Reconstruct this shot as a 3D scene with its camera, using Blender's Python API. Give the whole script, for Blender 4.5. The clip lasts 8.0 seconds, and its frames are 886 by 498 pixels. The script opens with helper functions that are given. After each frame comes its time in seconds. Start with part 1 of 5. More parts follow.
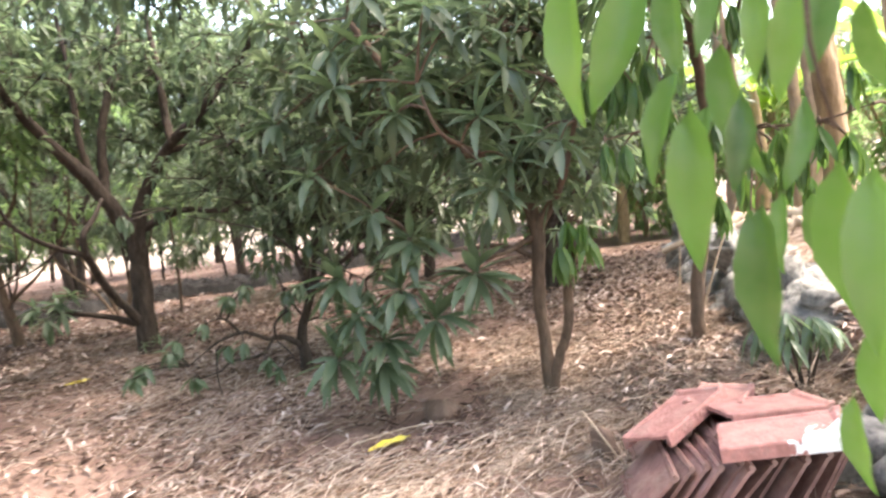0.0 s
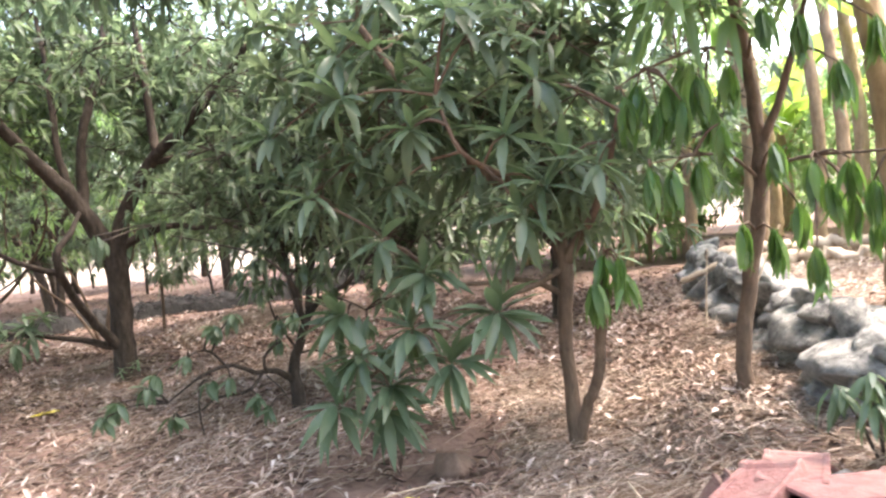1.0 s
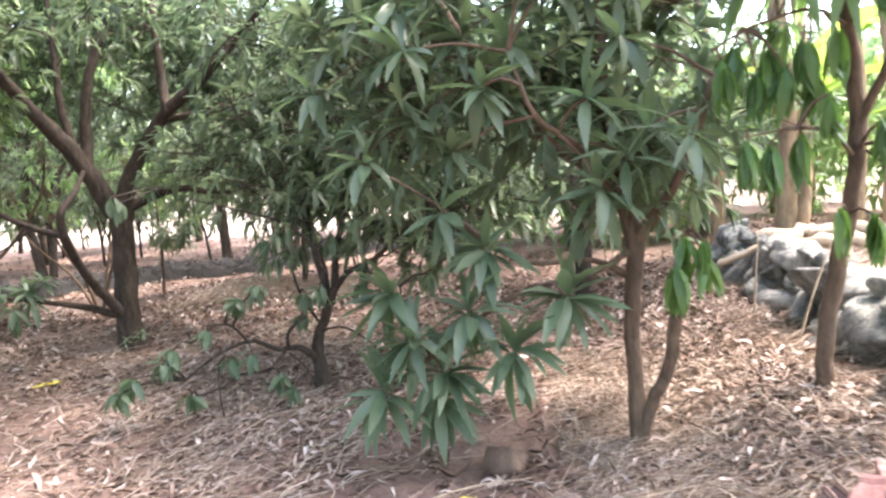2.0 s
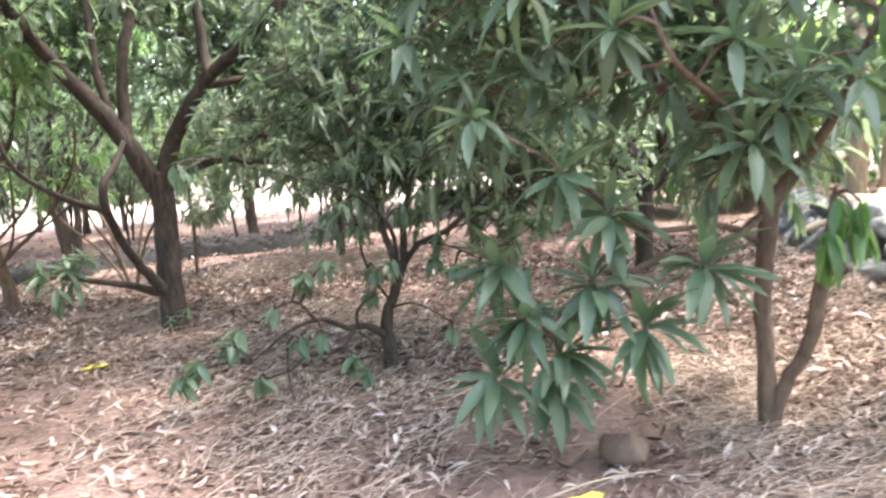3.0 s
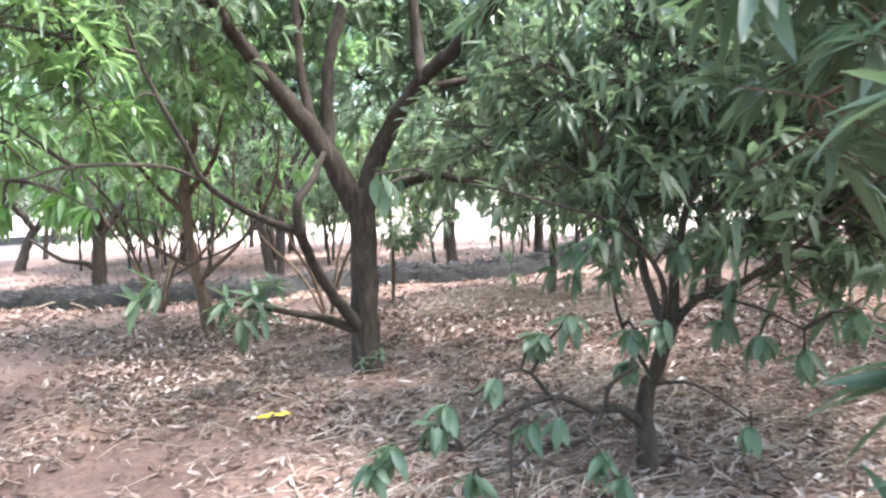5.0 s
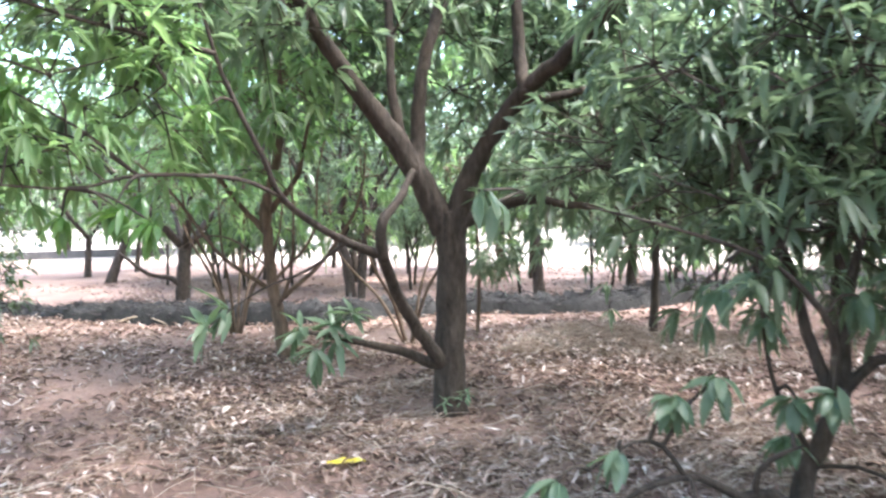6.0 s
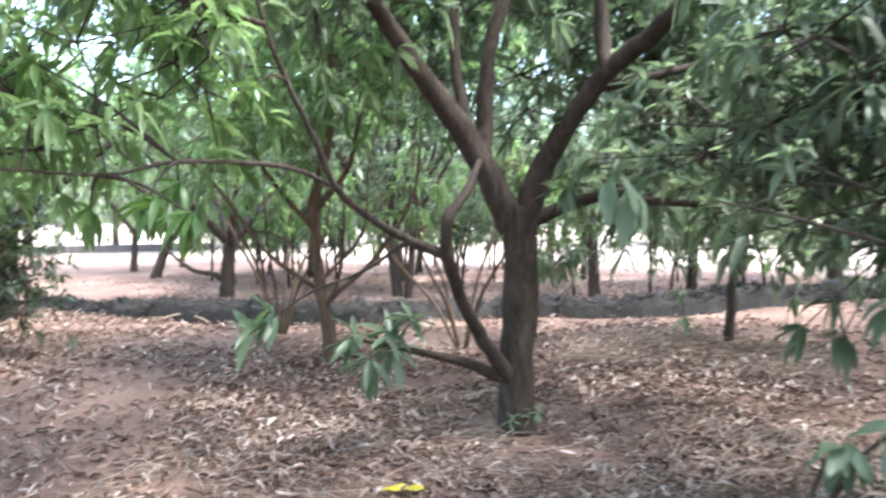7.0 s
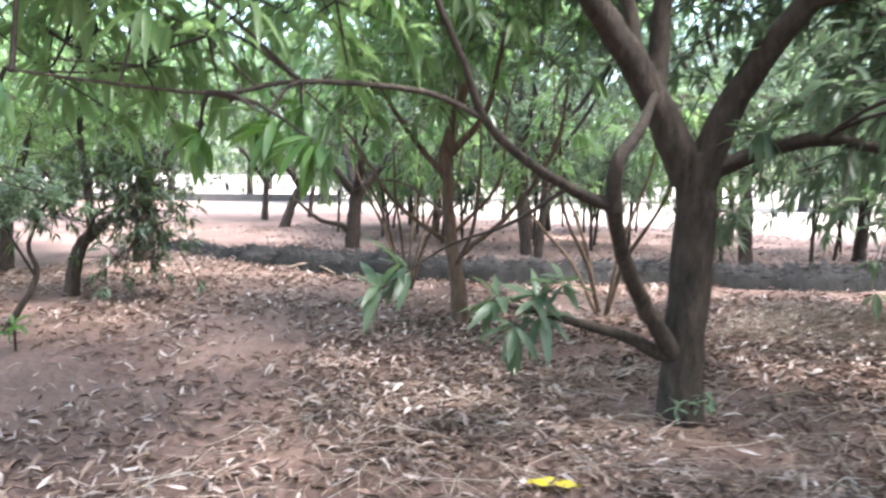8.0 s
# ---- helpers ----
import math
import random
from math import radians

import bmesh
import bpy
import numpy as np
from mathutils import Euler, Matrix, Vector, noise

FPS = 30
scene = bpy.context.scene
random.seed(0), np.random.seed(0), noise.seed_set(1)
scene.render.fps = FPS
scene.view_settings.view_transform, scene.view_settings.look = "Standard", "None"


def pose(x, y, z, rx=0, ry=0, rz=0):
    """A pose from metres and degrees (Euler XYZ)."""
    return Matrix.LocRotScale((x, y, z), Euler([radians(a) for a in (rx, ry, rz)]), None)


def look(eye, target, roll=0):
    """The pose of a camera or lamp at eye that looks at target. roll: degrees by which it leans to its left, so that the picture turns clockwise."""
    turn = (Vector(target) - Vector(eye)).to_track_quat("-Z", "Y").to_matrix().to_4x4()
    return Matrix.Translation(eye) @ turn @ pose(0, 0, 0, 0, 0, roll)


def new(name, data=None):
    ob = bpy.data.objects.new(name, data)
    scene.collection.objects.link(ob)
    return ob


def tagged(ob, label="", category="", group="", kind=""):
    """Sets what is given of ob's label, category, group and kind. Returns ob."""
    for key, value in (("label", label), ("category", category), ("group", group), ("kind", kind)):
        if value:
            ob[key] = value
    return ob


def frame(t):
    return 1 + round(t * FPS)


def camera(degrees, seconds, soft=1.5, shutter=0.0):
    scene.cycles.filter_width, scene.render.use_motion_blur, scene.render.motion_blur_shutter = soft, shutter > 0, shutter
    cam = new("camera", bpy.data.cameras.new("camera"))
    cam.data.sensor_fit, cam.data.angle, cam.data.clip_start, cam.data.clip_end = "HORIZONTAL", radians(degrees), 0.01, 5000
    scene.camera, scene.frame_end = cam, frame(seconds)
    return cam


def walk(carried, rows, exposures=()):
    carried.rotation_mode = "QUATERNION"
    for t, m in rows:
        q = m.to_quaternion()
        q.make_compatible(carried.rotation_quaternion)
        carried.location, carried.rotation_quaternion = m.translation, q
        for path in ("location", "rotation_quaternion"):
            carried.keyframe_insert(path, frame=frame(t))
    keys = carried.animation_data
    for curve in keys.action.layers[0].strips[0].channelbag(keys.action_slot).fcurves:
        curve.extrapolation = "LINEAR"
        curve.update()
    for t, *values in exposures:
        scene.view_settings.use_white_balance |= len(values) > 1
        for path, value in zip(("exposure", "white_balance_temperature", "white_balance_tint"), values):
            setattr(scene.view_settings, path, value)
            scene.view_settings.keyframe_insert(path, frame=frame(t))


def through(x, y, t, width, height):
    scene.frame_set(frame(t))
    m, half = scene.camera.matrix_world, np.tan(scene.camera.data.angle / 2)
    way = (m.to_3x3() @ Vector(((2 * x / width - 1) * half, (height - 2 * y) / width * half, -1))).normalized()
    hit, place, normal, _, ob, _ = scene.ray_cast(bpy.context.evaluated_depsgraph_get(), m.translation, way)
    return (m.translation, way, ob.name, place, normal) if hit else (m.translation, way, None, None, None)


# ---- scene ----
cam = camera(62.1, 8.0, soft=2.4, shutter=0.45)
PATH = [
    (0, (0.502, 0.057, 1.208), (0.338, 2.044, 1.052), -6.9),
    (0.5, (0.423, 0.287, 1.246), (0.359, 2.282, 1.116), -5.5),
    (1, (0.339, 0.511, 1.275), (0.211, 2.503, 1.155), -5.7),
    (1.2, (0.27, 0.545, 1.266), (0.165, 2.536, 1.118), -6.0),
    (2.5, (-0.19, 1.009, 1.308), (-0.297, 2.995, 1.093), -3.1),
    (3, (-0.419, 1.138, 1.257), (-0.547, 3.117, 0.992), -4.6),
    (3.5, (-0.569, 1.406, 1.283), (-0.803, 3.365, 0.955), -4.0),
    (4, (-0.644, 1.694, 1.293), (-1.201, 3.607, 1.11), -3.6),
    (4.5, (-0.762, 1.972, 1.213), (-1.376, 3.873, 1.1), -2.9),
    (5, (-0.887, 2.212, 1.224), (-1.508, 4.107, 1.067), -3.0),
    (6.3, (-1.241, 2.753, 1.212), (-2.091, 4.564, 1.177), -0.7),
    (6.5, (-1.315, 2.806, 1.218), (-2.131, 4.632, 1.204), -0.6),
    (7, (-1.468, 3.005, 1.206), (-2.39, 4.778, 1.124), -0.6),
    (7.5, (-1.598, 3.254, 1.185), (-2.725, 4.902, 1.061), 0.4),
    (8, (-1.874, 3.413, 1.142), (-3.067, 5.007, 0.946), 0.9),
]
EXPOSURES = [(0, 3.54, 7000, 14), (1, 3.68, 6800, 14), (2.5, 4.0, 6400, 13), (3.5, 4.16, 6200, 10), (4, 4.20, 6000, 9), (5, 4.22, 5850, 8), (6.5, 4.0, 5800, 8), (8, 3.80, 5850, 9)]
walk(cam, [(t, look(eye, target, roll)) for t, eye, target, roll in PATH], EXPOSURES)

# ---- light ----
world = bpy.data.worlds.new("world")
scene.world = world
world.use_nodes = True
wn = world.node_tree.nodes
sky = wn.new("ShaderNodeTexSky")
SUN_EL, SUN_AZ = 62.0, 82.0        # height, and the turn from +y towards +x
sky.sky_type, sky.sun_disc = "NISHITA", False
sky.sun_elevation, sky.sun_rotation = radians(SUN_EL), radians(SUN_AZ)
sky.dust_density, sky.air_density, sky.ozone_density = 4.0, 1.2, 0.6
world.node_tree.links.new(sky.outputs[0], wn["Background"].inputs[0])
wn["Background"].inputs[1].default_value = 0.15
sun = new("sun", bpy.data.lights.new("sun", "SUN"))
sun.data.energy, sun.data.angle, sun.data.color = 1.35, radians(8.0), (1.0, 0.96, 0.90)
sun_from = Vector((math.sin(radians(SUN_AZ)) * math.cos(radians(SUN_EL)), math.cos(radians(SUN_AZ)) * math.cos(radians(SUN_EL)), math.sin(radians(SUN_EL))))
sun.matrix_world = look(sun_from * 30, (0, 0, 0))


# ---- materials ----
def material(name):
    m = bpy.data.materials.new(name)
    m.use_nodes = True
    nt = m.node_tree
    return m, nt, nt.nodes["Principled BSDF"]


def node(nt, kind, **values):
    n = nt.nodes.new(kind)
    for key, value in values.items():
        n.inputs[key.replace("_", " ")].default_value = value
    return n


def ramp(nt, source, stops):
    r = nt.nodes.new("ShaderNodeValToRGB")
    while len(r.color_ramp.elements) < len(stops):
        r.color_ramp.elements.new(0.5)
    for e, (at, c) in zip(r.color_ramp.elements, stops):
        e.position, e.color = at, (*c, 1)
    nt.links.new(source, r.inputs[0])
    return r.outputs[0]


def noise_of(nt, scale, detail=4.0, rough=0.55, coords="Object", stretch=None):
    tc = nt.nodes.new("ShaderNodeTexCoord")
    out = tc.outputs[coords]
    if stretch:
        mp = nt.nodes.new("ShaderNodeMapping")
        mp.inputs["Scale"].default_value = stretch
        nt.links.new(out, mp.inputs[0])
        out = mp.outputs[0]
    n = node(nt, "ShaderNodeTexNoise", Scale=scale, Detail=detail, Roughness=rough)
    nt.links.new(out, n.inputs["Vector"])
    return n.outputs["Fac"]


def mixed(nt, fac, a, b, blend="MIX"):
    m = nt.nodes.new("ShaderNodeMix")
    m.data_type, m.blend_type = "RGBA", blend
    for sock, v in ((m.inputs[0], fac), (m.inputs[6], a), (m.inputs[7], b)):
        if hasattr(v, "links"):
            nt.links.new(v, sock)
        else:
            sock.default_value = v if not isinstance(v, tuple) else (*v, 1)
    return m.outputs[2]


def bumped(nt, bsdf, height, strength, distance=0.02):
    b = node(nt, "ShaderNodeBump", Strength=strength, Distance=distance)
    nt.links.new(height, b.inputs["Height"])
    nt.links.new(b.outputs[0], bsdf.inputs["Normal"])


def leaf_material(name, dark, mid, light, gloss=0.36, glow=0.35, through=(0.20, 0.32, 0.05), per_object=False):
    """Leaves: colour varies leaf by leaf, light comes through the blade."""
    m, nt, b = material(name)
    if per_object:
        pick = nt.nodes.new("ShaderNodeObjectInfo").outputs["Random"]
    else:
        pick = nt.nodes.new("ShaderNodeNewGeometry").outputs["Random Per Island"]
    col = ramp(nt, pick, [(0.0, dark), (0.55, mid), (1.0, light)])
    dust = ramp(nt, noise_of(nt, 9.0, 3.0), [(0.45, (0, 0, 0)), (0.75, (1, 1, 1))])
    bw = nt.nodes.new("ShaderNodeRGBToBW")
    nt.links.new(dust, bw.inputs[0])
    scaled = nt.nodes.new("ShaderNodeMath")
    scaled.operation = "MULTIPLY"
    scaled.inputs[1].default_value = 0.35
    nt.links.new(bw.outputs[0], scaled.inputs[0])
    col = mixed(nt, scaled.outputs[0], col, (0.20, 0.21, 0.15))
    nt.links.new(col, b.inputs["Base Color"])
    b.inputs["Roughness"].default_value = gloss
    b.inputs["Specular IOR Level"].default_value = 0.4
    tr = node(nt, "ShaderNodeBsdfTranslucent")
    nt.links.new(mixed(nt, 0.6, col, through), tr.inputs[0])
    mx = nt.nodes.new("ShaderNodeMixShader")
    mx.inputs[0].default_value = glow
    nt.links.new(b.outputs[0], mx.inputs[1])
    nt.links.new(tr.outputs[0], mx.inputs[2])
    nt.links.new(mx.outputs[0], nt.nodes["Material Output"].inputs[0])
    return m


LEAF = leaf_material("mango_leaf", (0.062, 0.092, 0.056), (0.098, 0.138, 0.084), (0.145, 0.19, 0.12), glow=0.54, through=(0.21, 0.29, 0.14))
LEAF_OBJ = leaf_material("mango_leaf_near", (0.056, 0.092, 0.055), (0.084, 0.128, 0.076), (0.125, 0.168, 0.105), glow=0.42, through=(0.18, 0.28, 0.10), per_object=True)
LEAF_YOUNG = leaf_material("mango_leaf_young", (0.085, 0.15, 0.055), (0.135, 0.22, 0.088), (0.20, 0.29, 0.125), glow=0.58, through=(0.30, 0.45, 0.15))
LEAF_YOUNG_OBJ = leaf_material("mango_leaf_young_near", (0.045, 0.105, 0.028), (0.07, 0.15, 0.038), (0.115, 0.20, 0.05), glow=0.42, through=(0.19, 0.35, 0.05), per_object=True)
LEAF_SPRAY = leaf_material("mango_leaf_spray", (0.030, 0.075, 0.026), (0.065, 0.15, 0.036), (0.13, 0.25, 0.05), gloss=0.3, glow=0.34, through=(0.22, 0.42, 0.06), per_object=True)
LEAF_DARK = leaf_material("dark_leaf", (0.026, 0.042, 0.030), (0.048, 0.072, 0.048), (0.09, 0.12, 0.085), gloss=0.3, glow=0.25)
LEAF_FAR = leaf_material("far_leaf", (0.050, 0.085, 0.042), (0.085, 0.13, 0.065), (0.14, 0.19, 0.10), gloss=0.6, glow=0.42)
LEAF_BANANA = leaf_material("banana_leaf", (0.10, 0.19, 0.04), (0.14, 0.25, 0.05), (0.22, 0.30, 0.07), glow=0.5, through=(0.32, 0.45, 0.06), per_object=True)
LEAF_YELLOW = leaf_material("yellow_leaf", (0.62, 0.50, 0.04), (0.72, 0.58, 0.05), (0.75, 0.62, 0.10), glow=0.2, through=(0.7, 0.55, 0.05), per_object=True)


def dry_leaf_material(name, stops):
    m, nt, b = material(name)
    pick = nt.nodes.new("ShaderNodeNewGeometry").outputs["Random Per Island"]
    col = ramp(nt, pick, stops)
    spots = ramp(nt, noise_of(nt, 40.0, 3.0), [(0.35, (0.55, 0.5, 0.45)), (0.65, (1, 1, 1))])
    nt.links.new(mixed(nt, 0.6, col, spots, "MULTIPLY"), b.inputs["Base Color"])
    b.inputs["Roughness"].default_value = 0.75
    b.inputs["Specular IOR Level"].default_value = 0.2
    return m


DRY = dry_leaf_material("dry_leaf", [(0.0, (0.075, 0.047, 0.036)), (0.4, (0.165, 0.108, 0.084)), (0.78, (0.285, 0.202, 0.162)), (1.0, (0.48, 0.40, 0.365))])
PALE = dry_leaf_material("pale_dry_leaf", [(0.0, (0.20, 0.14, 0.11)), (0.5, (0.36, 0.275, 0.24)), (1.0, (0.62, 0.54, 0.50))])
STRAW = dry_leaf_material("straw", [(0.0, (0.20, 0.135, 0.09)), (0.5, (0.37, 0.28, 0.225)), (1.0, (0.60, 0.515, 0.44))])
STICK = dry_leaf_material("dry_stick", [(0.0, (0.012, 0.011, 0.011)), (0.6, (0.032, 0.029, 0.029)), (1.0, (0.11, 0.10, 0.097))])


def soil_material():
    m, nt, b = material("soil")
    big = noise_of(nt, 0.9, 5.0, 0.6)
    fine = noise_of(nt, 26.0, 6.0, 0.65)
    col = ramp(nt, big, [(0.3, (0.130, 0.084, 0.068)), (0.55, (0.200, 0.132, 0.108)), (0.75, (0.268, 0.186, 0.156))])
    speck = ramp(nt, fine, [(0.3, (0.55, 0.52, 0.5)), (0.55, (1, 1, 1)), (0.8, (1.25, 1.2, 1.1))])
    col = mixed(nt, 0.85, col, speck, "MULTIPLY")
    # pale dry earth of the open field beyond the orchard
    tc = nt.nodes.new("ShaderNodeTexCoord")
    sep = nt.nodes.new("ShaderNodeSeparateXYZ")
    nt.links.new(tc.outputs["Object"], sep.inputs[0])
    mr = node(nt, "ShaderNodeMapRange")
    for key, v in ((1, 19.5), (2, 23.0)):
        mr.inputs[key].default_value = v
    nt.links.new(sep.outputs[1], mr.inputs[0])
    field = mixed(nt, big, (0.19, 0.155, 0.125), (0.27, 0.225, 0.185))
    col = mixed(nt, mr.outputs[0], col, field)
    nt.links.new(col, b.inputs["Base Color"])
    b.inputs["Roughness"].default_value = 0.95
    b.inputs["Specular IOR Level"].default_value = 0.12
    bumped(nt, b, fine, 0.8, 0.03)
    return m


def bark_material(name, low, high, scale=14.0):
    m, nt, b = material(name)
    grain = noise_of(nt, scale, 6.0, 0.65, stretch=(1, 1, 0.35))
    patch = noise_of(nt, 4.0, 3.0)
    col = ramp(nt, grain, [(0.3, low), (0.7, high)])
    col = mixed(nt, 0.5, col, ramp(nt, patch, [(0.35, (0.6, 0.6, 0.6)), (0.7, (1.25, 1.2, 1.15))]), "MULTIPLY")
    nt.links.new(col, b.inputs["Base Color"])
    b.inputs["Roughness"].default_value = 0.9
    b.inputs["Specular IOR Level"].default_value = 0.25
    bumped(nt, b, grain, 0.9, 0.02)
    return m


SOIL = soil_material()
BARK = bark_material("bark", (0.020, 0.0155, 0.012), (0.070, 0.053, 0.042), 30.0)
BARK_LIGHT = bark_material("bark_light", (0.060, 0.041, 0.030), (0.165, 0.115, 0.082), 22.0)
BARK_TAN = bark_material("bark_tan", (0.17, 0.115, 0.07), (0.36, 0.26, 0.165), 16.0)
WOOD_PALE = bark_material("pale_wood", (0.30, 0.23, 0.17), (0.50, 0.40, 0.30), 18.0)


def rock_material():
    m, nt, b = material("rock")
    big, fine = noise_of(nt, 9.0, 8.0, 0.7), noise_of(nt, 22.0, 8.0, 0.7)
    info = nt.nodes.new("ShaderNodeObjectInfo").outputs["Random"]
    col = ramp(nt, big, [(0.32, (0.06, 0.056, 0.052)), (0.44, (0.18, 0.172, 0.162)), (0.56, (0.33, 0.315, 0.29)), (0.72, (0.50, 0.47, 0.42))])
    col = mixed(nt, 0.6, col, ramp(nt, info, [(0, (0.6, 0.6, 0.62)), (1, (1.2, 1.18, 1.15))]), "MULTIPLY")
    nt.links.new(col, b.inputs["Base Color"])
    b.inputs["Roughness"].default_value = 0.9
    bumped(nt, b, fine, 1.0, 0.06)
    return m


def tile_material(name, low, mid, high, splash=False):
    m, nt, b = material(name)
    info = nt.nodes.new("ShaderNodeObjectInfo").outputs["Random"]
    col = ramp(nt, info, [(0, low), (0.5, mid), (1, high)])
    col = mixed(nt, 0.8, col, ramp(nt, noise_of(nt, 16.0, 5.0), [(0.3, (0.55, 0.53, 0.53)), (0.65, (1.1, 1.1, 1.1))]), "MULTIPLY")
    dust = ramp(nt, noise_of(nt, 7.0, 6.0, 0.7), [(0.5, (0, 0, 0)), (0.68, (0.7, 0.7, 0.7))])
    col = mixed(nt, dust, col, (0.27, 0.19, 0.155))
    if splash:
        # white lime spilled over the tile's front corner
        tc = nt.nodes.new("ShaderNodeTexCoord")
        dot = nt.nodes.new("ShaderNodeVectorMath")
        dot.operation = "DOT_PRODUCT"
        dot.inputs[1].default_value = (2.4, -3.2, 0.0)
        nt.links.new(tc.outputs["Object"], dot.inputs[0])
        add = nt.nodes.new("ShaderNodeMath")
        add.operation = "MULTIPLY_ADD"
        add.inputs[1].default_value = 1.22
        nt.links.new(noise_of(nt, 17.0, 5.0, 0.7), add.inputs[0])
        nt.links.new(dot.outputs["Value"], add.inputs[2])
        mask = ramp(nt, add.outputs[0], [(0.99, (0, 0, 0)), (1.0, (1, 1, 1))])
        col = mixed(nt, mask, col, (0.80, 0.78, 0.76))
    nt.links.new(col, b.inputs["Base Color"])
    b.inputs["Roughness"].default_value = 0.85
    bumped(nt, b, noise_of(nt, 60.0, 4.0), 0.5, 0.015)
    return m


ROCK = rock_material()
TILE = tile_material("clay_tile", (0.31, 0.145, 0.125), (0.41, 0.18, 0.155), (0.48, 0.22, 0.19))
TILE_SPLASH = tile_material("clay_tile_limed", (0.50, 0.225, 0.19), (0.50, 0.225, 0.19), (0.50, 0.225, 0.19), True)
# dusty clay, its colour also darkened for the shade beneath the top tiles
TILE_DUSTY_SHADED = tile_material("clay_tile_dusty_shaded", (0.16, 0.085, 0.070), (0.24, 0.12, 0.10), (0.34, 0.17, 0.14))
# near black: shade under and inside the grey brush is put into this colour
BANK_SHADED = bark_material("dry_bank_shaded", (0.007, 0.0065, 0.0065), (0.024, 0.022, 0.021), 16.0)
WALL_FAR = bark_material("dark_wall", (0.045, 0.04, 0.038), (0.09, 0.08, 0.075), 3.0)
HUSK = bark_material("brown_husk", (0.10, 0.065, 0.05), (0.19, 0.13, 0.10), 20.0)


# ---- mesh helpers ----


def mesh_of(name, verts, faces, mat, smooth=True):
    me = bpy.data.meshes.new(name)
    me.from_pydata([tuple(v) for v in verts], [], [tuple(f) for f in faces])
    me.materials.append(mat)
    if smooth:
        me.shade_smooth()
    me.update()
    return me


def fast_mesh(name, verts, quads, mat, smooth=True):
    """A mesh from arrays of corners and four-cornered faces."""
    me = bpy.data.meshes.new(name)
    me.vertices.add(len(verts))
    me.vertices.foreach_set("co", np.asarray(verts, np.float32).ravel())
    me.loops.add(quads.size)
    me.loops.foreach_set("vertex_index", quads.astype(np.int32).ravel())
    me.polygons.add(len(quads))
    me.polygons.foreach_set("loop_start", np.arange(0, quads.size, 4, dtype=np.int32))
    me.materials.append(mat)
    me.update(calc_edges=True)
    if smooth:
        me.shade_smooth()
    return me


def part(name, me, parent, label=""):
    ob = new(name, me)
    ob.parent = parent
    ob.matrix_parent_inverse = parent.matrix_world.inverted() if parent.type != "EMPTY" else Matrix.Translation(-parent.location)
    return tagged(ob, label)


def holder(name, at, label, category, group="", kind=""):
    ob = new(name)
    ob.location = at
    ob.empty_display_size = 0.2
    return tagged(ob, label, category, group, kind)


def smooth_line(points, radii, step):
    """A Catmull-Rom line through the points, with the radius along it."""
    p = np.array(points, float)
    r = np.interp(np.linspace(0, 1, len(p)), np.linspace(0, 1, len(radii)), radii)
    q = np.vstack([2 * p[0] - p[1], p, 2 * p[-1] - p[-2]])
    out, rad = [], []
    for i in range(len(p) - 1):
        a, b, c, d = q[i:i + 4]
        n = max(2, int(np.linalg.norm(c - b) / step))
        for t in np.arange(n) / n:
            out.append(0.5 * (2 * b + (c - a) * t + (2 * a - 5 * b + 4 * c - d) * t * t + (3 * b - a - 3 * c + d) * t ** 3))
            rad.append(r[i] + (r[i + 1] - r[i]) * t)
    out.append(p[-1])
    rad.append(r[-1])
    return np.array(out), np.array(rad)


def smooth_noise(g, n, sides):
    """Slow knobbly variation along and round a limb."""
    a = g.normal(0, 1, (n + 6, sides))
    a = sum(a[k:k + n] for k in range(7)) / 2.6
    return (a + np.roll(a, 1, 1)) / 1.4


def tube(points, radii, sides=10, step=0.06, rough=0.05, wander=0.004, seed=0):
    """Corners and faces of a limb: uneven round sections along a smooth line."""
    line, rad = smooth_line(points, radii, step)
    g = np.random.default_rng(seed)
    n = len(line)
    if n > 3:
        line[1:-1] += g.normal(0, 1, (n - 2, 3)) * wander * np.minimum(1, rad[1:-1, None] / 0.04)
    tang = np.gradient(line, axis=0)
    tang /= np.linalg.norm(tang, axis=1)[:, None] + 1e-9
    ref = np.array([1.0, 0.2, 0.1]) if abs(tang[0][0]) < 0.8 else np.array([0.1, 1.0, 0.2])
    side = np.cross(tang, ref)
    side /= np.linalg.norm(side, axis=1)[:, None]
    other = np.cross(tang, side)
    ang = np.linspace(0, 2 * np.pi, sides, endpoint=False)
    lobes = 1 + rough * 0.6 * np.sin(2 * ang + g.uniform(0, 6))[None] + rough * smooth_noise(g, n, sides)
    ring = (np.cos(ang)[None, :, None] * side[:, None] + np.sin(ang)[None, :, None] * other[:, None]) * (rad[:, None] * lobes)[..., None]
    verts = (line[:, None] + ring).reshape(-1, 3)
    i, j = np.meshgrid(np.arange(n - 1), np.arange(sides), indexing="ij")
    k = (j + 1) % sides
    quads = np.stack([i * sides + j, i * sides + k, (i + 1) * sides + k, (i + 1) * sides + j], -1).reshape(-1, 4)
    tip = len(verts)
    verts = np.vstack([verts, line[-1] + tang[-1] * rad[-1] * 0.6])
    cap = np.array([[(n - 1) * sides + a, (n - 1) * sides + (a + 1) % sides, tip, tip] for a in range(sides)])
    return verts, quads, cap


def limb_mesh(name, points, radii, mat, **kw):
    v, q, cap = tube(points, radii, **kw)
    return mesh_of(name, v.tolist(), q.tolist() + [(a, b, c) for a, b, c, _ in cap.tolist()], mat)


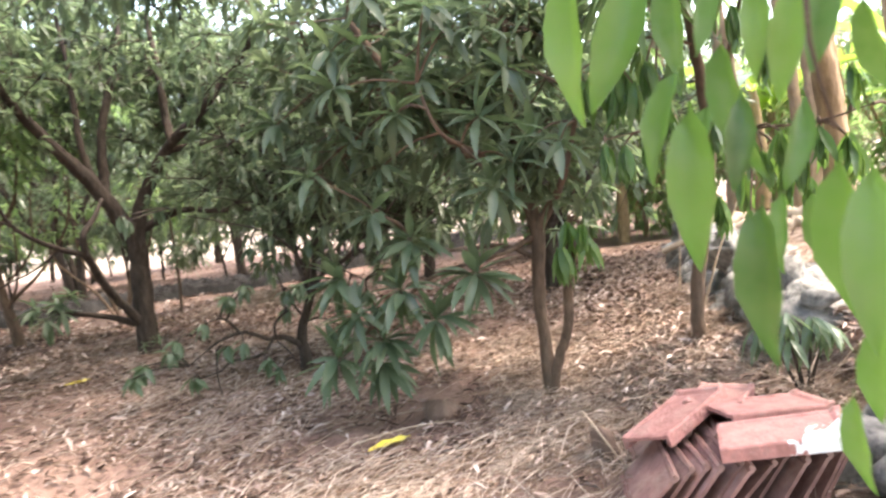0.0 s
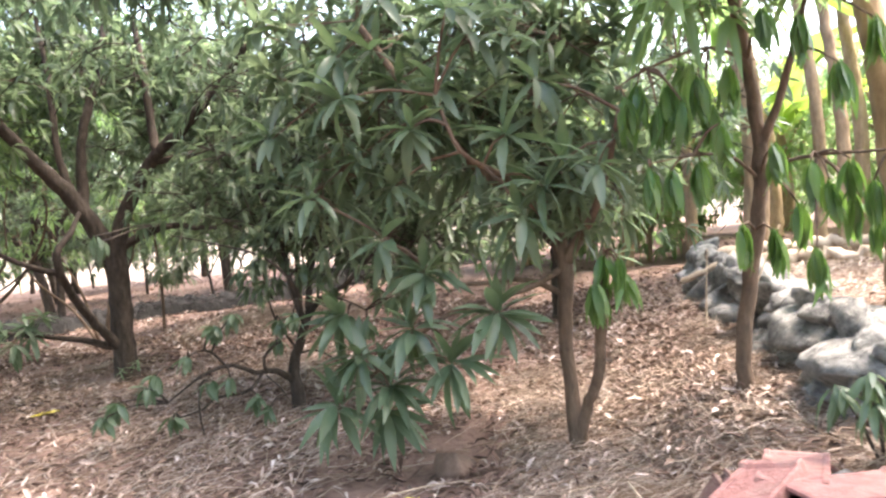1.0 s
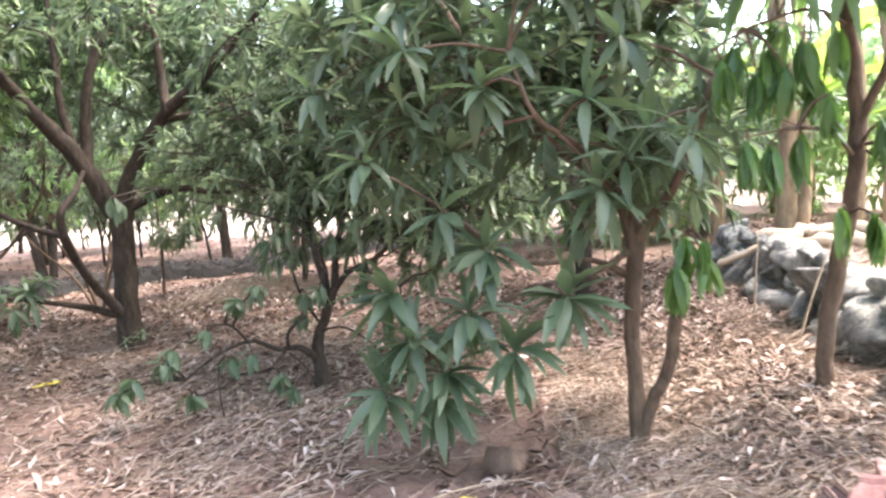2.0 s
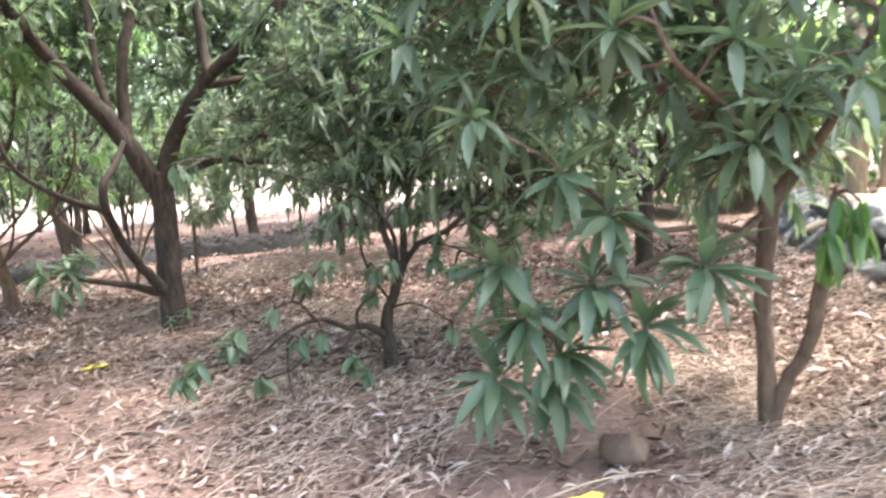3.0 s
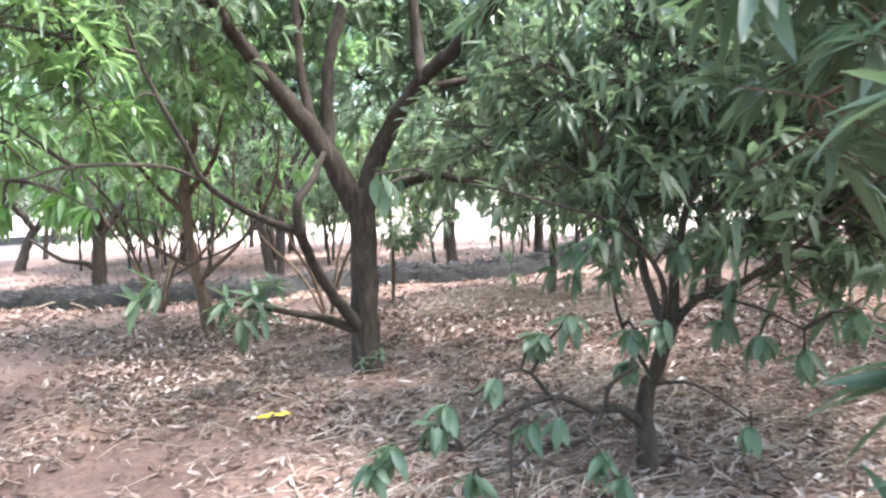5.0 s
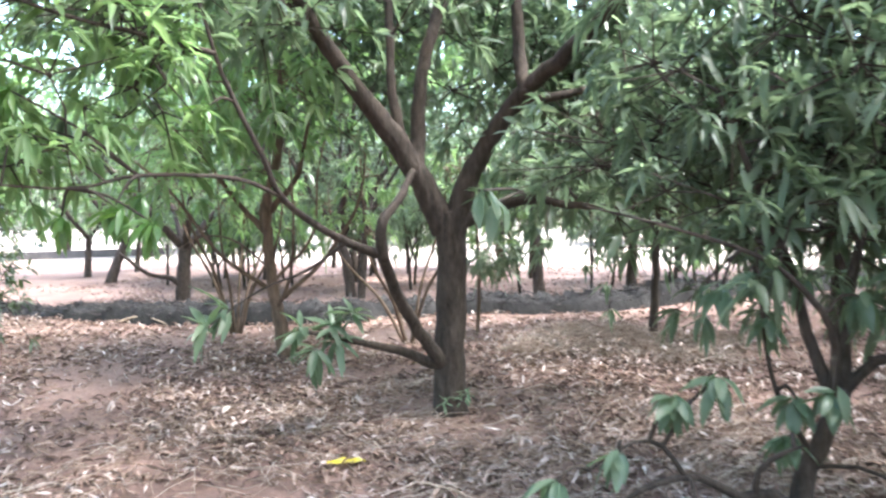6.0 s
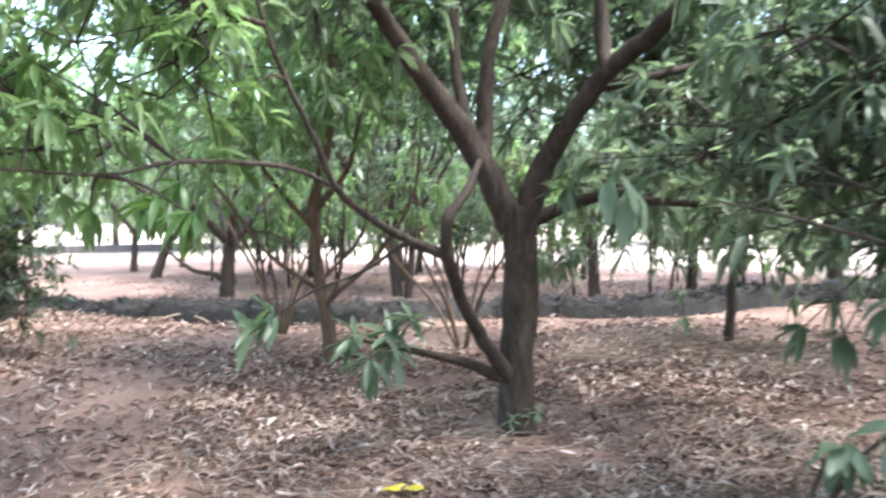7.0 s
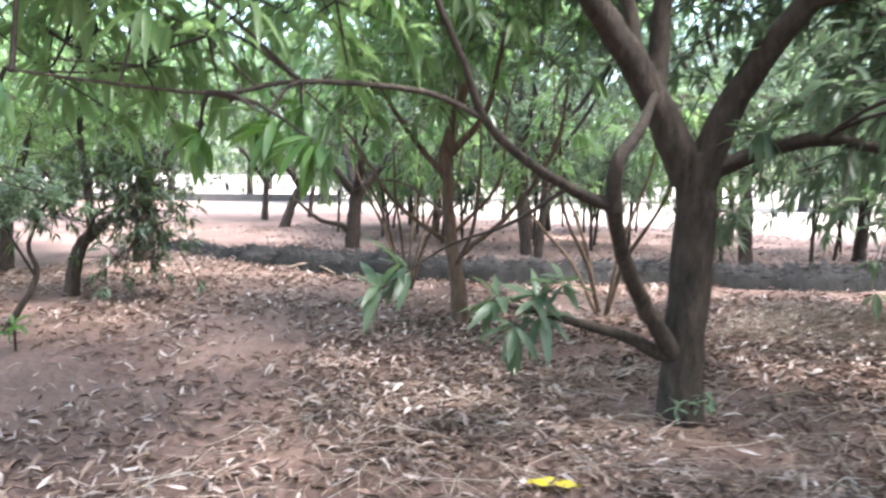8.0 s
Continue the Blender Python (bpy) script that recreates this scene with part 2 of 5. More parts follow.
def short_twigs(starts, ends, r0, r1):
    """Straight three-sided twigs from starts to ends."""
    n = len(starts)
    d = unit(ends - starts)
    a = unit(np.cross(d, np.array([0.31, 0.52, 0.8])))
    b = np.cross(d, a)
    ang = np.array([0, 2.094, 4.189])
    ring = np.cos(ang)[None, :, None] * a[:, None] + np.sin(ang)[None, :, None] * b[:, None]
    verts = np.stack([starts[:, None] + ring * r0, ends[:, None] + ring * r1], 1).reshape(-1, 3)
    q = np.array([[j, (j + 1) % 3, 3 + (j + 1) % 3, 3 + j] for j in range(3)])
    return verts, (q[None] + 6 * np.arange(n)[:, None, None]).reshape(-1, 4)


def many_twigs(starts, ends, r0, r1, sag, g):
    """Three-sided twigs from starts to ends, in one go."""
    n = len(starts)
    mid = (starts + ends) / 2 + g.normal(0, 0.06, (n, 3)) * np.linalg.norm(ends - starts, axis=1)[:, None] + np.array([0, 0, 1.0]) * sag
    line = np.stack([starts, mid, ends], 1)
    d = ends - starts
    d /= np.linalg.norm(d, axis=1)[:, None] + 1e-9
    a = np.cross(d, np.array([0.31, 0.52, 0.8]))
    a /= np.linalg.norm(a, axis=1)[:, None] + 1e-9
    b = np.cross(d, a)
    rad = np.stack([np.broadcast_to(r0, n), np.broadcast_to((np.asarray(r0) + r1) / 2, n), np.broadcast_to(r1, n)], 1)
    ang = np.array([0, 2.094, 4.189])
    ring = np.cos(ang)[None, None, :, None] * a[:, None, None] + np.sin(ang)[None, None, :, None] * b[:, None, None]
    verts = (line[:, :, None] + ring * rad[:, :, None, None]).reshape(-1, 3)
    q = np.array([[s * 3 + j, s * 3 + (j + 1) % 3, s * 3 + 3 + (j + 1) % 3, s * 3 + 3 + j] for s in range(2) for j in range(3)])
    return verts, (q[None] + 9 * np.arange(n)[:, None, None]).reshape(-1, 4)


def unit(v):
    return v / (np.linalg.norm(v, axis=-1, keepdims=True) + 1e-9)


def few_cornered_leaves(at, way, length, width, droop, g, fold=0.22):
    """Folded blades of four faces each, for leaves farther off."""
    n = len(at)
    side = unit(np.cross(way, np.tile([0.0, 0.0, 1.0], (n, 1)) + g.normal(0, 0.35, (n, 3))))
    nor = unit(np.cross(side, way))
    L, W, K = length[:, None], width[:, None], droop[:, None]
    down = np.array([0, 0, -1.0])
    mid = at + way * L * 0.45 + down * K * L * 0.2
    lift = mid + nor * W * fold
    verts = np.stack([at, lift + side * W * 0.5, mid, lift - side * W * 0.5, at + way * L + down * K * L], 1).reshape(-1, 3)
    tris = np.array([[0, 2, 1], [0, 3, 2], [1, 2, 4], [2, 3, 4]])
    return verts, (tris[None] + 5 * np.arange(n)[:, None, None]).reshape(-1, 3), np.empty((0, 4), int)


def many_leaves(at, way, length, width, droop, g, fold=0.22, curl=0.0):
    """Folded, drooping blades: eight corners and six faces each."""
    n = len(at)
    up = np.tile([0.0, 0.0, 1.0], (n, 1)) + g.normal(0, 0.35, (n, 3))
    side = unit(np.cross(way, up))
    nor = unit(np.cross(side, way))
    s = np.array([0.0, 0.34, 0.70, 1.0])
    w = np.array([0.0, 0.5, 0.40, 0.0])
    L, W, K = length[:, None, None], width[:, None, None], droop[:, None, None]
    spine = at[:, None] + way[:, None] * L * s[None, :, None] + np.array([0, 0, -1.0]) * K * L * (s ** 2)[None, :, None]
    spine += nor[:, None] * (np.reshape(curl, (-1, 1, 1)) * L * (s * (s - 1))[None, :, None])
    left = spine + side[:, None] * W * w[None, :, None] + nor[:, None] * W * w[None, :, None] * fold * 2
    right = spine - side[:, None] * W * w[None, :, None] + nor[:, None] * W * w[None, :, None] * fold * 2
    verts = np.stack([spine[:, 0], left[:, 1], spine[:, 1], right[:, 1], left[:, 2], spine[:, 2], right[:, 2], spine[:, 3]], 1).reshape(-1, 3)
    tris = np.array([[0, 2, 1], [0, 3, 2], [4, 5, 7], [5, 6, 7]])
    quads = np.array([[1, 2, 5, 4], [2, 3, 6, 5]])
    base = 8 * np.arange(n)[:, None, None]
    return verts, (tris[None] + base).reshape(-1, 3), (quads[None] + base).reshape(-1, 4)


def blades_mesh(name, verts, tris, quads, mat):
    me = bpy.data.meshes.new(name)
    me.vertices.add(len(verts))
    me.vertices.foreach_set("co", np.asarray(verts, np.float32).ravel())
    loops = np.concatenate([tris.ravel(), quads.ravel()]).astype(np.int32)
    me.loops.add(len(loops))
    me.loops.foreach_set("vertex_index", loops)
    starts = np.concatenate([np.arange(len(tris)) * 3, len(tris) * 3 + np.arange(len(quads)) * 4]).astype(np.int32)
    me.polygons.add(len(starts))
    me.polygons.foreach_set("loop_start", starts)
    me.materials.append(mat)
    me.update(calc_edges=True)
    me.shade_smooth()
    return me


# ---- ground ----
def wall_x(y):
    """Where the foot of the stone edging runs."""
    return np.interp(y, [2.4, 3.2, 4.1, 5.2, 6.9, 8.5, 14.0], [1.74, 1.74, 1.84, 2.02, 2.15, 2.45, 3.6])


def step01(a, b, x):
    t = np.clip((x - a) / (b - a), 0, 1)
    return t * t * (3 - 2 * t)


def height(x, y):
    """The lie of the ground."""
    wx = wall_x(y)
    h = 0.20 * step01(0.75, 1.6, x) * step01(2.2, 3.8, y) * (1 - step01(8, 14, y))
    h = h + 0.30 * step01(wx + 0.05, wx + 0.32, x) * step01(2.6, 3.4, y)
    h = h - 0.035 * np.exp(-((x + 3.05) ** 2 + (y - 6.9) ** 2) / 1.2) + 0.05 * np.exp(-((x + 3.75) ** 2 + (y - 7.0) ** 2) / 0.08) + 0.05 * np.exp(-((x + 2.8) ** 2 + (y - 9.8) ** 2) / 0.4)
    h = h - 0.045 * np.exp(-((x + 1.1) ** 2 + (y - 5.25) ** 2) / 0.25) - 0.03 * np.exp(-((x - 0.69) ** 2 + (y - 4.05) ** 2) / 0.08)
    h = h + 0.04 * np.exp(-((x + 4.6) ** 2 + (y - 5.9) ** 2) / 0.3)
    h = h + 0.02 * np.sin(1.7 * x + 0.6 * y) * np.sin(1.3 * y - 0.4 * x) + 0.012 * np.sin(4.1 * x - 2.0 * y + 1) * np.sin(3.7 * y + 1.1 * x)
    h = h + 0.011 * np.sin(9.3 * x + 3.1 * y + 2 * np.sin(1.9 * y)) * np.sin(7.4 * y - 4.2 * x + 1) + 0.006 * np.sin(17 * x - 5 * y) * np.sin(15 * y + 6 * x)
    return h


def axis_steps(lo, near_lo, near_hi, hi, fine):
    inner = np.arange(near_lo, near_hi, fine)
    a = near_lo - np.geomspace(fine * 2, near_lo - lo, 26)
    b = near_hi + np.geomspace(fine, hi - near_hi, 26)
    return np.concatenate([a[::-1], inner, b])


def build_ground():
    xs, ys = axis_steps(-400, -9.0, 4.0, 400, 0.055), axis_steps(-300, 1.0, 11.0, 600, 0.055)
    X, Y = np.meshgrid(xs, ys, indexing="ij")
    Z = height(X, Y)
    g = np.random.default_rng(3)
    near = (X > -9) & (X < 4) & (Y > 1) & (Y < 11)
    Z = Z + near * g.normal(0, 0.006, X.shape)
    nx, ny = X.shape
    i, j = np.meshgrid(np.arange(nx - 1), np.arange(ny - 1), indexing="ij")
    q = np.stack([i * ny + j, (i + 1) * ny + j, (i + 1) * ny + j + 1, i * ny + j + 1], -1).reshape(-1, 4)
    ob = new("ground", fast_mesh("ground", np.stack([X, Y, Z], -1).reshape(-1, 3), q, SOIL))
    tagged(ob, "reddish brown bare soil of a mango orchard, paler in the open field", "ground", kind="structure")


build_ground()


# ---- trees ----
FREE_A, FREE_B = np.array([0.75, -0.5]), np.array([-2.1, 3.7])     # the footpath kept clear of twigs


def off_path(p, clear=0.75):
    d = FREE_B - FREE_A
    t = np.clip(((p[:, :2] - FREE_A) @ d) / (d @ d), 0, 1)
    gap = np.linalg.norm(p[:, :2] - (FREE_A + t[:, None] * d), axis=1)
    return (gap > clear) | (p[:, 2] > 2.3)


def crown_parts(tree, limbs, clouds, leaf_mat, bark, seed, size=0.17, per=9, droop=0.55, gap=0.30, small=6, keep=None):
    """Twigs and leaves: clumps inside the clouds, each hung from the nearest limb, each with whorls of leaves."""
    g = np.random.default_rng(seed)
    nodes = np.vstack([smooth_line(p, r, 0.12)[0] for p, r in limbs])
    clumps = []
    for centre, radii, count in clouds:
        v = unit(g.normal(0, 1, (count, 3))) * (g.uniform(0.15, 1, (count, 1)) ** 0.45)
        clumps.append(np.array(centre) + v * np.array(radii))
    clumps = np.vstack(clumps)
    clumps = clumps[off_path(clumps)]
    if keep:
        clumps = clumps[keep(clumps)]
    near = np.linalg.norm(clumps[:, None] - nodes[None], axis=2).min(1)
    clumps = clumps[near.argsort()]
    grown = np.vstack([nodes, clumps])
    root, start = np.empty_like(clumps), len(nodes)
    for k, c in enumerate(clumps):
        have = grown[:start + k]
        d = np.linalg.norm(have - c, axis=1) + 0.5 * np.maximum(0, have[:, 2] - c[2]) + g.uniform(0, 0.22, len(have))
        d[start:] += 0.08
        root[k] = have[d.argmin()]
    span = np.linalg.norm(clumps - root, axis=1)
    v1, q1 = many_twigs(root, clumps, np.clip(0.004 + 0.008 * span, 0.005, 0.014), 0.0045, 0.03 * span[:, None], g)
    n = len(clumps)
    tips = clumps[:, None] + g.normal(0, 1, (n, small, 3)) * np.array([gap, gap, gap * 0.75])
    tips = tips.reshape(-1, 3)
    v2, q2 = short_twigs(np.repeat(clumps, small, 0), tips, 0.005, 0.003)
    ok = off_path(tips, 0.6)
    out = unit(tips - np.repeat(clumps, small, 0) + np.array([0, 0, 0.15]))[ok]
    tips = tips[ok]
    m = len(tips)
    az = g.uniform(0, 6.283, (m, per))
    tilt = g.uniform(0.35, 1.5, (m, per))
    a = unit(np.cross(out, np.array([0.2, 0.9, 0.37])))
    b = np.cross(out, a)
    way = np.cos(tilt)[..., None] * out[:, None] + np.sin(tilt)[..., None] * (np.cos(az)[..., None] * a[:, None] + np.sin(az)[..., None] * b[:, None])
    way = unit(way + np.array([0, 0, -0.25])).reshape(-1, 3)
    at = (np.repeat(tips, per, 0) + g.normal(0, 0.012, (m * per, 3)))
    ln = g.uniform(0.65, 1.25, m * per) * size
    far = tree.location.y > 8.5 or tree.location.y < 3.0 or tree.location.x < -7.0
    lv, lt, lq = (few_cornered_leaves if far else many_leaves)(at, way, ln, ln * g.uniform(0.2, 0.28, m * per), g.uniform(0.1, 1.0, m * per) * droop, g)
    tagged(part("branching", fast_mesh("branching", np.vstack([v1, v2]), np.vstack([q1, q2 + len(v1)]), bark), tree), kind="stuff")
    crown = part("crown", blades_mesh("crown", lv, lt, lq, leaf_mat), tree)
    return crown


def tree(label, limbs, clouds, bark=BARK, leaf=LEAF, seed=1, sides=10, name="mango_tree", **kw):
    """A tree: the first limb is the trunk. Each limb is a list of places and radii from foot to tip."""
    foot = limbs[0][0][0]
    t = holder(name, foot, label, "tree")
    for n, (pts, rad) in enumerate(limbs):
        part("trunk" if n == 0 else "limb", limb_mesh("trunk" if n == 0 else "limb", pts, rad, bark, sides=sides if n == 0 else max(6, sides - 2), seed=seed * 31 + n), t)
    if clouds:
        crown_parts(t, limbs, clouds, leaf, bark, seed, **kw)
    return t


def leaf_blade(name, length, width, droop, mat, wave=0.0, fold=0.35):
    """One well-shaped blade along +x, with a midrib fold and a drooping tip."""
    s = np.array([0, 0.06, 0.2, 0.4, 0.6, 0.8, 0.93, 1.0])
    w = np.array([0.03, 0.06, 0.34, 0.5, 0.47, 0.30, 0.12, 0.0]) * width
    verts, faces = [], []
    for k, (a, b) in enumerate(zip(s, w)):
        z = -droop * length * a * a
        lift = fold * b
        ripple = wave * width * math.sin(a * 17)
        verts += [(a * length, b, z + lift + ripple), (a * length, 0, z), (a * length, -b, z + lift - ripple)]
    for k in range(len(s) - 1):
        o = 3 * k
        faces += [(o, o + 1, o + 4, o + 3), (o + 1, o + 2, o + 5, o + 4)]
    return mesh_of(name, verts, faces, mat)


BLADES = {}
for key, mat in (("mango", LEAF_OBJ), ("young", LEAF_YOUNG_OBJ), ("broad", LEAF_OBJ), ("spray", LEAF_SPRAY)):
    BLADES[key] = [leaf_blade("leaf", 0.23, {"broad": 0.078, "spray": 0.066}.get(key, 0.052), d, mat, 0.10 if key == "spray" else 0.05, 0.75 if key == "spray" else 0.35) for d in (0.12, 0.3, 0.5)]


def turned(at, way, roll=0.0, scale=1.0):
    """A pose whose x axis runs along way."""
    x = Vector(way).normalized()
    y = Vector((0, 0, 1)).cross(x)
    y = y.normalized() if y.length > 0.05 else Vector((0, 1, 0))
    m = Matrix((x, y, x.cross(y))).transposed().to_4x4()
    return Matrix.Translation(at) @ m @ Matrix.Rotation(roll, 4, "X") @ Matrix.Diagonal((scale, scale, scale, 1))


def whorl(owner, at, axis, count=11, key="mango", seed=0, spread=(0.6, 1.7), scale=1.0, sink=0.2, root=None, bark=BARK):
    """Large leaves round one twig's end, each a piece of its own."""
    g = np.random.default_rng(seed)
    axis = unit(np.array(axis, float))
    a = unit(np.cross(axis, [0.31, 0.77, 0.55]))
    b = np.cross(axis, a)
    for n in range(count):
        az, tilt = n * 2.4 + g.uniform(-0.3, 0.3), g.uniform(*spread)
        way = math.cos(tilt) * axis + math.sin(tilt) * (math.cos(az) * a + math.sin(az) * b) + np.array([0, 0, -sink])
        ob = new("leaf", BLADES[key][int(g.integers(3))])
        ob.parent = owner
        ob.matrix_parent_inverse = Matrix.Translation(-owner.location)
        ob.matrix_basis = turned(np.array(at) + g.normal(0, 0.008, 3), way, g.uniform(-0.5, 0.5), scale * g.uniform(0.75, 1.12))
    if root is not None:
        mid = (np.array(root) + np.array(at)) / 2 + np.array([0, 0, 0.03])
        part("twig", limb_mesh("twig", [root, tuple(mid), tuple(at)], [0.009, 0.004], bark, sides=5, seed=seed), owner)


# the forked tree beside the path
A_LIMBS = [
    ([(-3.04, 6.91, -0.06), (-3.035, 6.91, 0.12), (-3.02, 6.91, 0.57), (-3.01, 6.92, 1.0), (-3.02, 6.915, 1.26)], [0.125, 0.11, 0.10, 0.098, 0.105]),
    ([(-3.04, 6.90, 1.14), (-3.19, 6.81, 1.5), (-3.31, 6.71, 1.76), (-3.4, 6.57, 1.94), (-3.51, 6.39, 2.19), (-3.59, 6.22, 2.44), (-3.67, 6.04, 2.75)], [0.088, 0.078, 0.07, 0.06, 0.05, 0.04, 0.03]),
    ([(-3.24, 6.77, 1.58), (-3.33, 6.77, 2.01), (-3.36, 6.81, 2.36), (-3.41, 6.9, 2.74), (-3.49, 6.97, 3.3)], [0.04, 0.033, 0.03, 0.026, 0.02]),
    ([(-3.18, 6.80, 1.48), (-3.21, 6.94, 2.1), (-3.17, 7.13, 2.56), (-3.1, 7.21, 2.79), (-3.06, 7.38, 3.4)], [0.055, 0.045, 0.04, 0.035, 0.025]),
    ([(-3.00, 6.92, 1.14), (-2.86, 6.92, 1.52), (-2.63, 6.89, 1.83), (-2.47, 6.87, 1.99), (-2.22, 6.8, 2.14), (-2.06, 6.74, 2.26), (-1.79, 6.68, 2.47), (-1.5, 6.6, 2.75)], [0.085, 0.066, 0.056, 0.054, 0.046, 0.04, 0.032, 0.02]),
    ([(-2.49, 6.86, 1.95), (-2.55, 6.93, 2.3), (-2.57, 6.97, 2.64), (-2.63, 7.0, 3.2)], [0.046, 0.038, 0.033, 0.022]),
    ([(-2.54, 6.88, 1.90), (-2.21, 7.01, 1.96), (-2.04, 7.15, 2.03), (-1.6, 7.35, 2.2)], [0.03, 0.024, 0.018, 0.01]),
    ([(-2.99, 6.93, 1.17), (-2.76, 6.97, 1.27), (-2.50, 7.0, 1.33), (-2.28, 7.0, 1.29), (-1.9, 6.97, 1.26), (-1.5, 6.9, 1.28)], [0.046, 0.036, 0.029, 0.024, 0.016, 0.008]),
    ([(-3.03, 6.90, 0.24), (-3.12, 6.66, 0.54), (-3.14, 6.45, 0.76), (-3.12, 6.26, 0.96), (-3.09, 6.16, 1.04)], [0.05, 0.04, 0.035, 0.033, 0.036]),
    ([(-3.09, 6.16, 1.02), (-3.06, 6.12, 1.21), (-3.07, 6.34, 1.33), (-3.09, 6.56, 1.51)], [0.034, 0.029, 0.025, 0.016]),
    ([(-3.09, 6.17, 1.03), (-3.19, 6.0, 1.1), (-3.32, 5.8, 1.23), (-3.37, 5.64, 1.36), (-3.4, 5.56, 1.54), (-3.46, 5.44, 1.79), (-3.49, 5.35, 2.0), (-3.55, 5.26, 2.4)], [0.030, 0.022, 0.018, 0.016, 0.014, 0.012, 0.010, 0.006]),
    ([(-3.36, 5.66, 1.34), (-3.47, 5.44, 1.43), (-3.63, 5.01, 1.43), (-3.70, 4.72, 1.37), (-3.95, 4.3, 1.40)], [0.012, 0.010, 0.008, 0.006, 0.004]),
    ([(-3.03, 6.90, 0.27), (-3.27, 6.64, 0.42), (-3.39, 6.4, 0.50), (-3.47, 6.23, 0.55), (-3.57, 6.05, 0.62)], [0.04, 0.026, 0.020, 0.016, 0.010]),
    ([(-3.20, 5.97, 1.10), (-3.45, 5.95, 0.95), (-3.72, 5.92, 0.85), (-3.95, 5.75, 0.66)], [0.010, 0.008, 0.006, 0.004]),
    ([(-3.49, 5.35, 2.0), (-3.6, 5.0, 2.03), (-3.66, 4.7, 2.04), (-3.75, 4.3, 2.1)], [0.012, 0.010, 0.008, 0.005]),
]
tree_a = tree("mature mango tree with a dark forked trunk and low side branches", A_LIMBS, [
    ((-3.4, 7.95, 2.6), (1.7, 0.7, 0.9), 76), ((-2.0, 7.75, 2.4), (1.1, 0.7, 0.9), 46), ((-4.1, 5.2, 2.3), (0.7, 0.7, 0.4), 12), ((-3.0, 6.4, 2.85), (1.5, 0.7, 0.3), 12), ((-3.62, 6.0, 2.42), (0.22, 0.2, 0.3), 8), ((-3.7, 7.9, 3.3), (1.9, 0.8, 0.5), 74),
    # the last four clouds are canopy above the view, added to shade the clearing
    ((-1.7, 7.1, 1.6), (0.7, 0.5, 0.5), 24), ((-3.3, 5.8, 3.5), (2.6, 2.4, 0.5), 56), ((-3.1, 4.4, 3.4), (1.9, 1.0, 0.3), 40), ((-5.6, 5.5, 3.4), (1.8, 1.3, 0.3), 50), ((-4.0, 5.6, 3.5), (0.9, 0.8, 0.25), 36)], seed=11, sides=14, gap=0.22, size=0.135, small=7)
crown_parts(tree_a, A_LIMBS[10:12] + A_LIMBS[14:], [((-3.9, 4.9, 1.95), (0.45, 0.7, 0.45), 20), ((-4.2, 4.6, 1.7), (0.4, 0.4, 0.3), 10)], LEAF_YOUNG, BARK, 12, size=0.125, gap=0.13, small=5, per=9, droop=1.0)
for n, (at, axis) in enumerate([((-3.37, 6.3, 0.68), (0, -0.2, 1)), ((-3.55, 6.06, 0.62), (-0.5, -0.5, 0.5)), ((-3.42, 6.21, 0.55), (0.1, -0.6, 0.3)),
                                ((-3.95, 5.74, 0.66), (-0.5, -0.3, 0.2)), ((-2.72, 6.9, 1.36), (0.5, -0.7, 0.3)), ((-3.5, 6.1, 0.5), (-0.2, -0.4, -0.4)), ((-3.46, 6.22, 0.62), (-0.2, -0.5, 0.5)), ((-3.9, 5.85, 0.74), (-0.4, -0.4, 0.3))]):
    whorl(tree_a, at, axis, 12, "mango", 100 + n, scale=0.85, sink=0.35)
# broad dark leaves on the branch that reaches over the path
for n, off in enumerate([(0, 0, 0.0), (0.04, 0.02, -0.03)]):
    at = (-1.86 + off[0], 4.49 + off[1], 1.29 + off[2])
    whorl(tree_a, at, (0.1, -0.2, -0.8), 5, "broad", 170 + n, scale=0.46, sink=0.7, spread=(0.2, 1.0), root=(-2.5, 7.0, 1.33))
for n, (at, root) in enumerate([((-3.62, 5.0, 1.35), (-3.63, 5.01, 1.43)), ((-3.75, 4.72, 1.25), (-3.70, 4.72, 1.37)), ((-3.98, 4.28, 1.36), (-3.95, 4.3, 1.40)),
                                ((-3.5, 5.3, 1.75), (-3.46, 5.44, 1.79)), ((-3.7, 5.2, 1.95), (-3.49, 5.35, 2.0)), ((-3.85, 4.6, 1.75), (-3.63, 5.01, 1.43)),
                                ((-4.05, 4.9, 1.65), (-3.63, 5.01, 1.43)), ((-4.3, 4.5, 1.9), (-3.95, 4.3, 1.40)),
                                ((-3.38, 4.68, 1.27), (-3.70, 4.72, 1.37)), ((-3.28, 4.73, 1.23), (-3.70, 4.72, 1.37)), ((-3.50, 4.76, 1.29), (-3.63, 5.01, 1.43))]):
    whorl(tree_a, at, (-0.3, -0.4, -0.2), 13, "young", 140 + n, scale=0.6, sink=0.6, root=root)

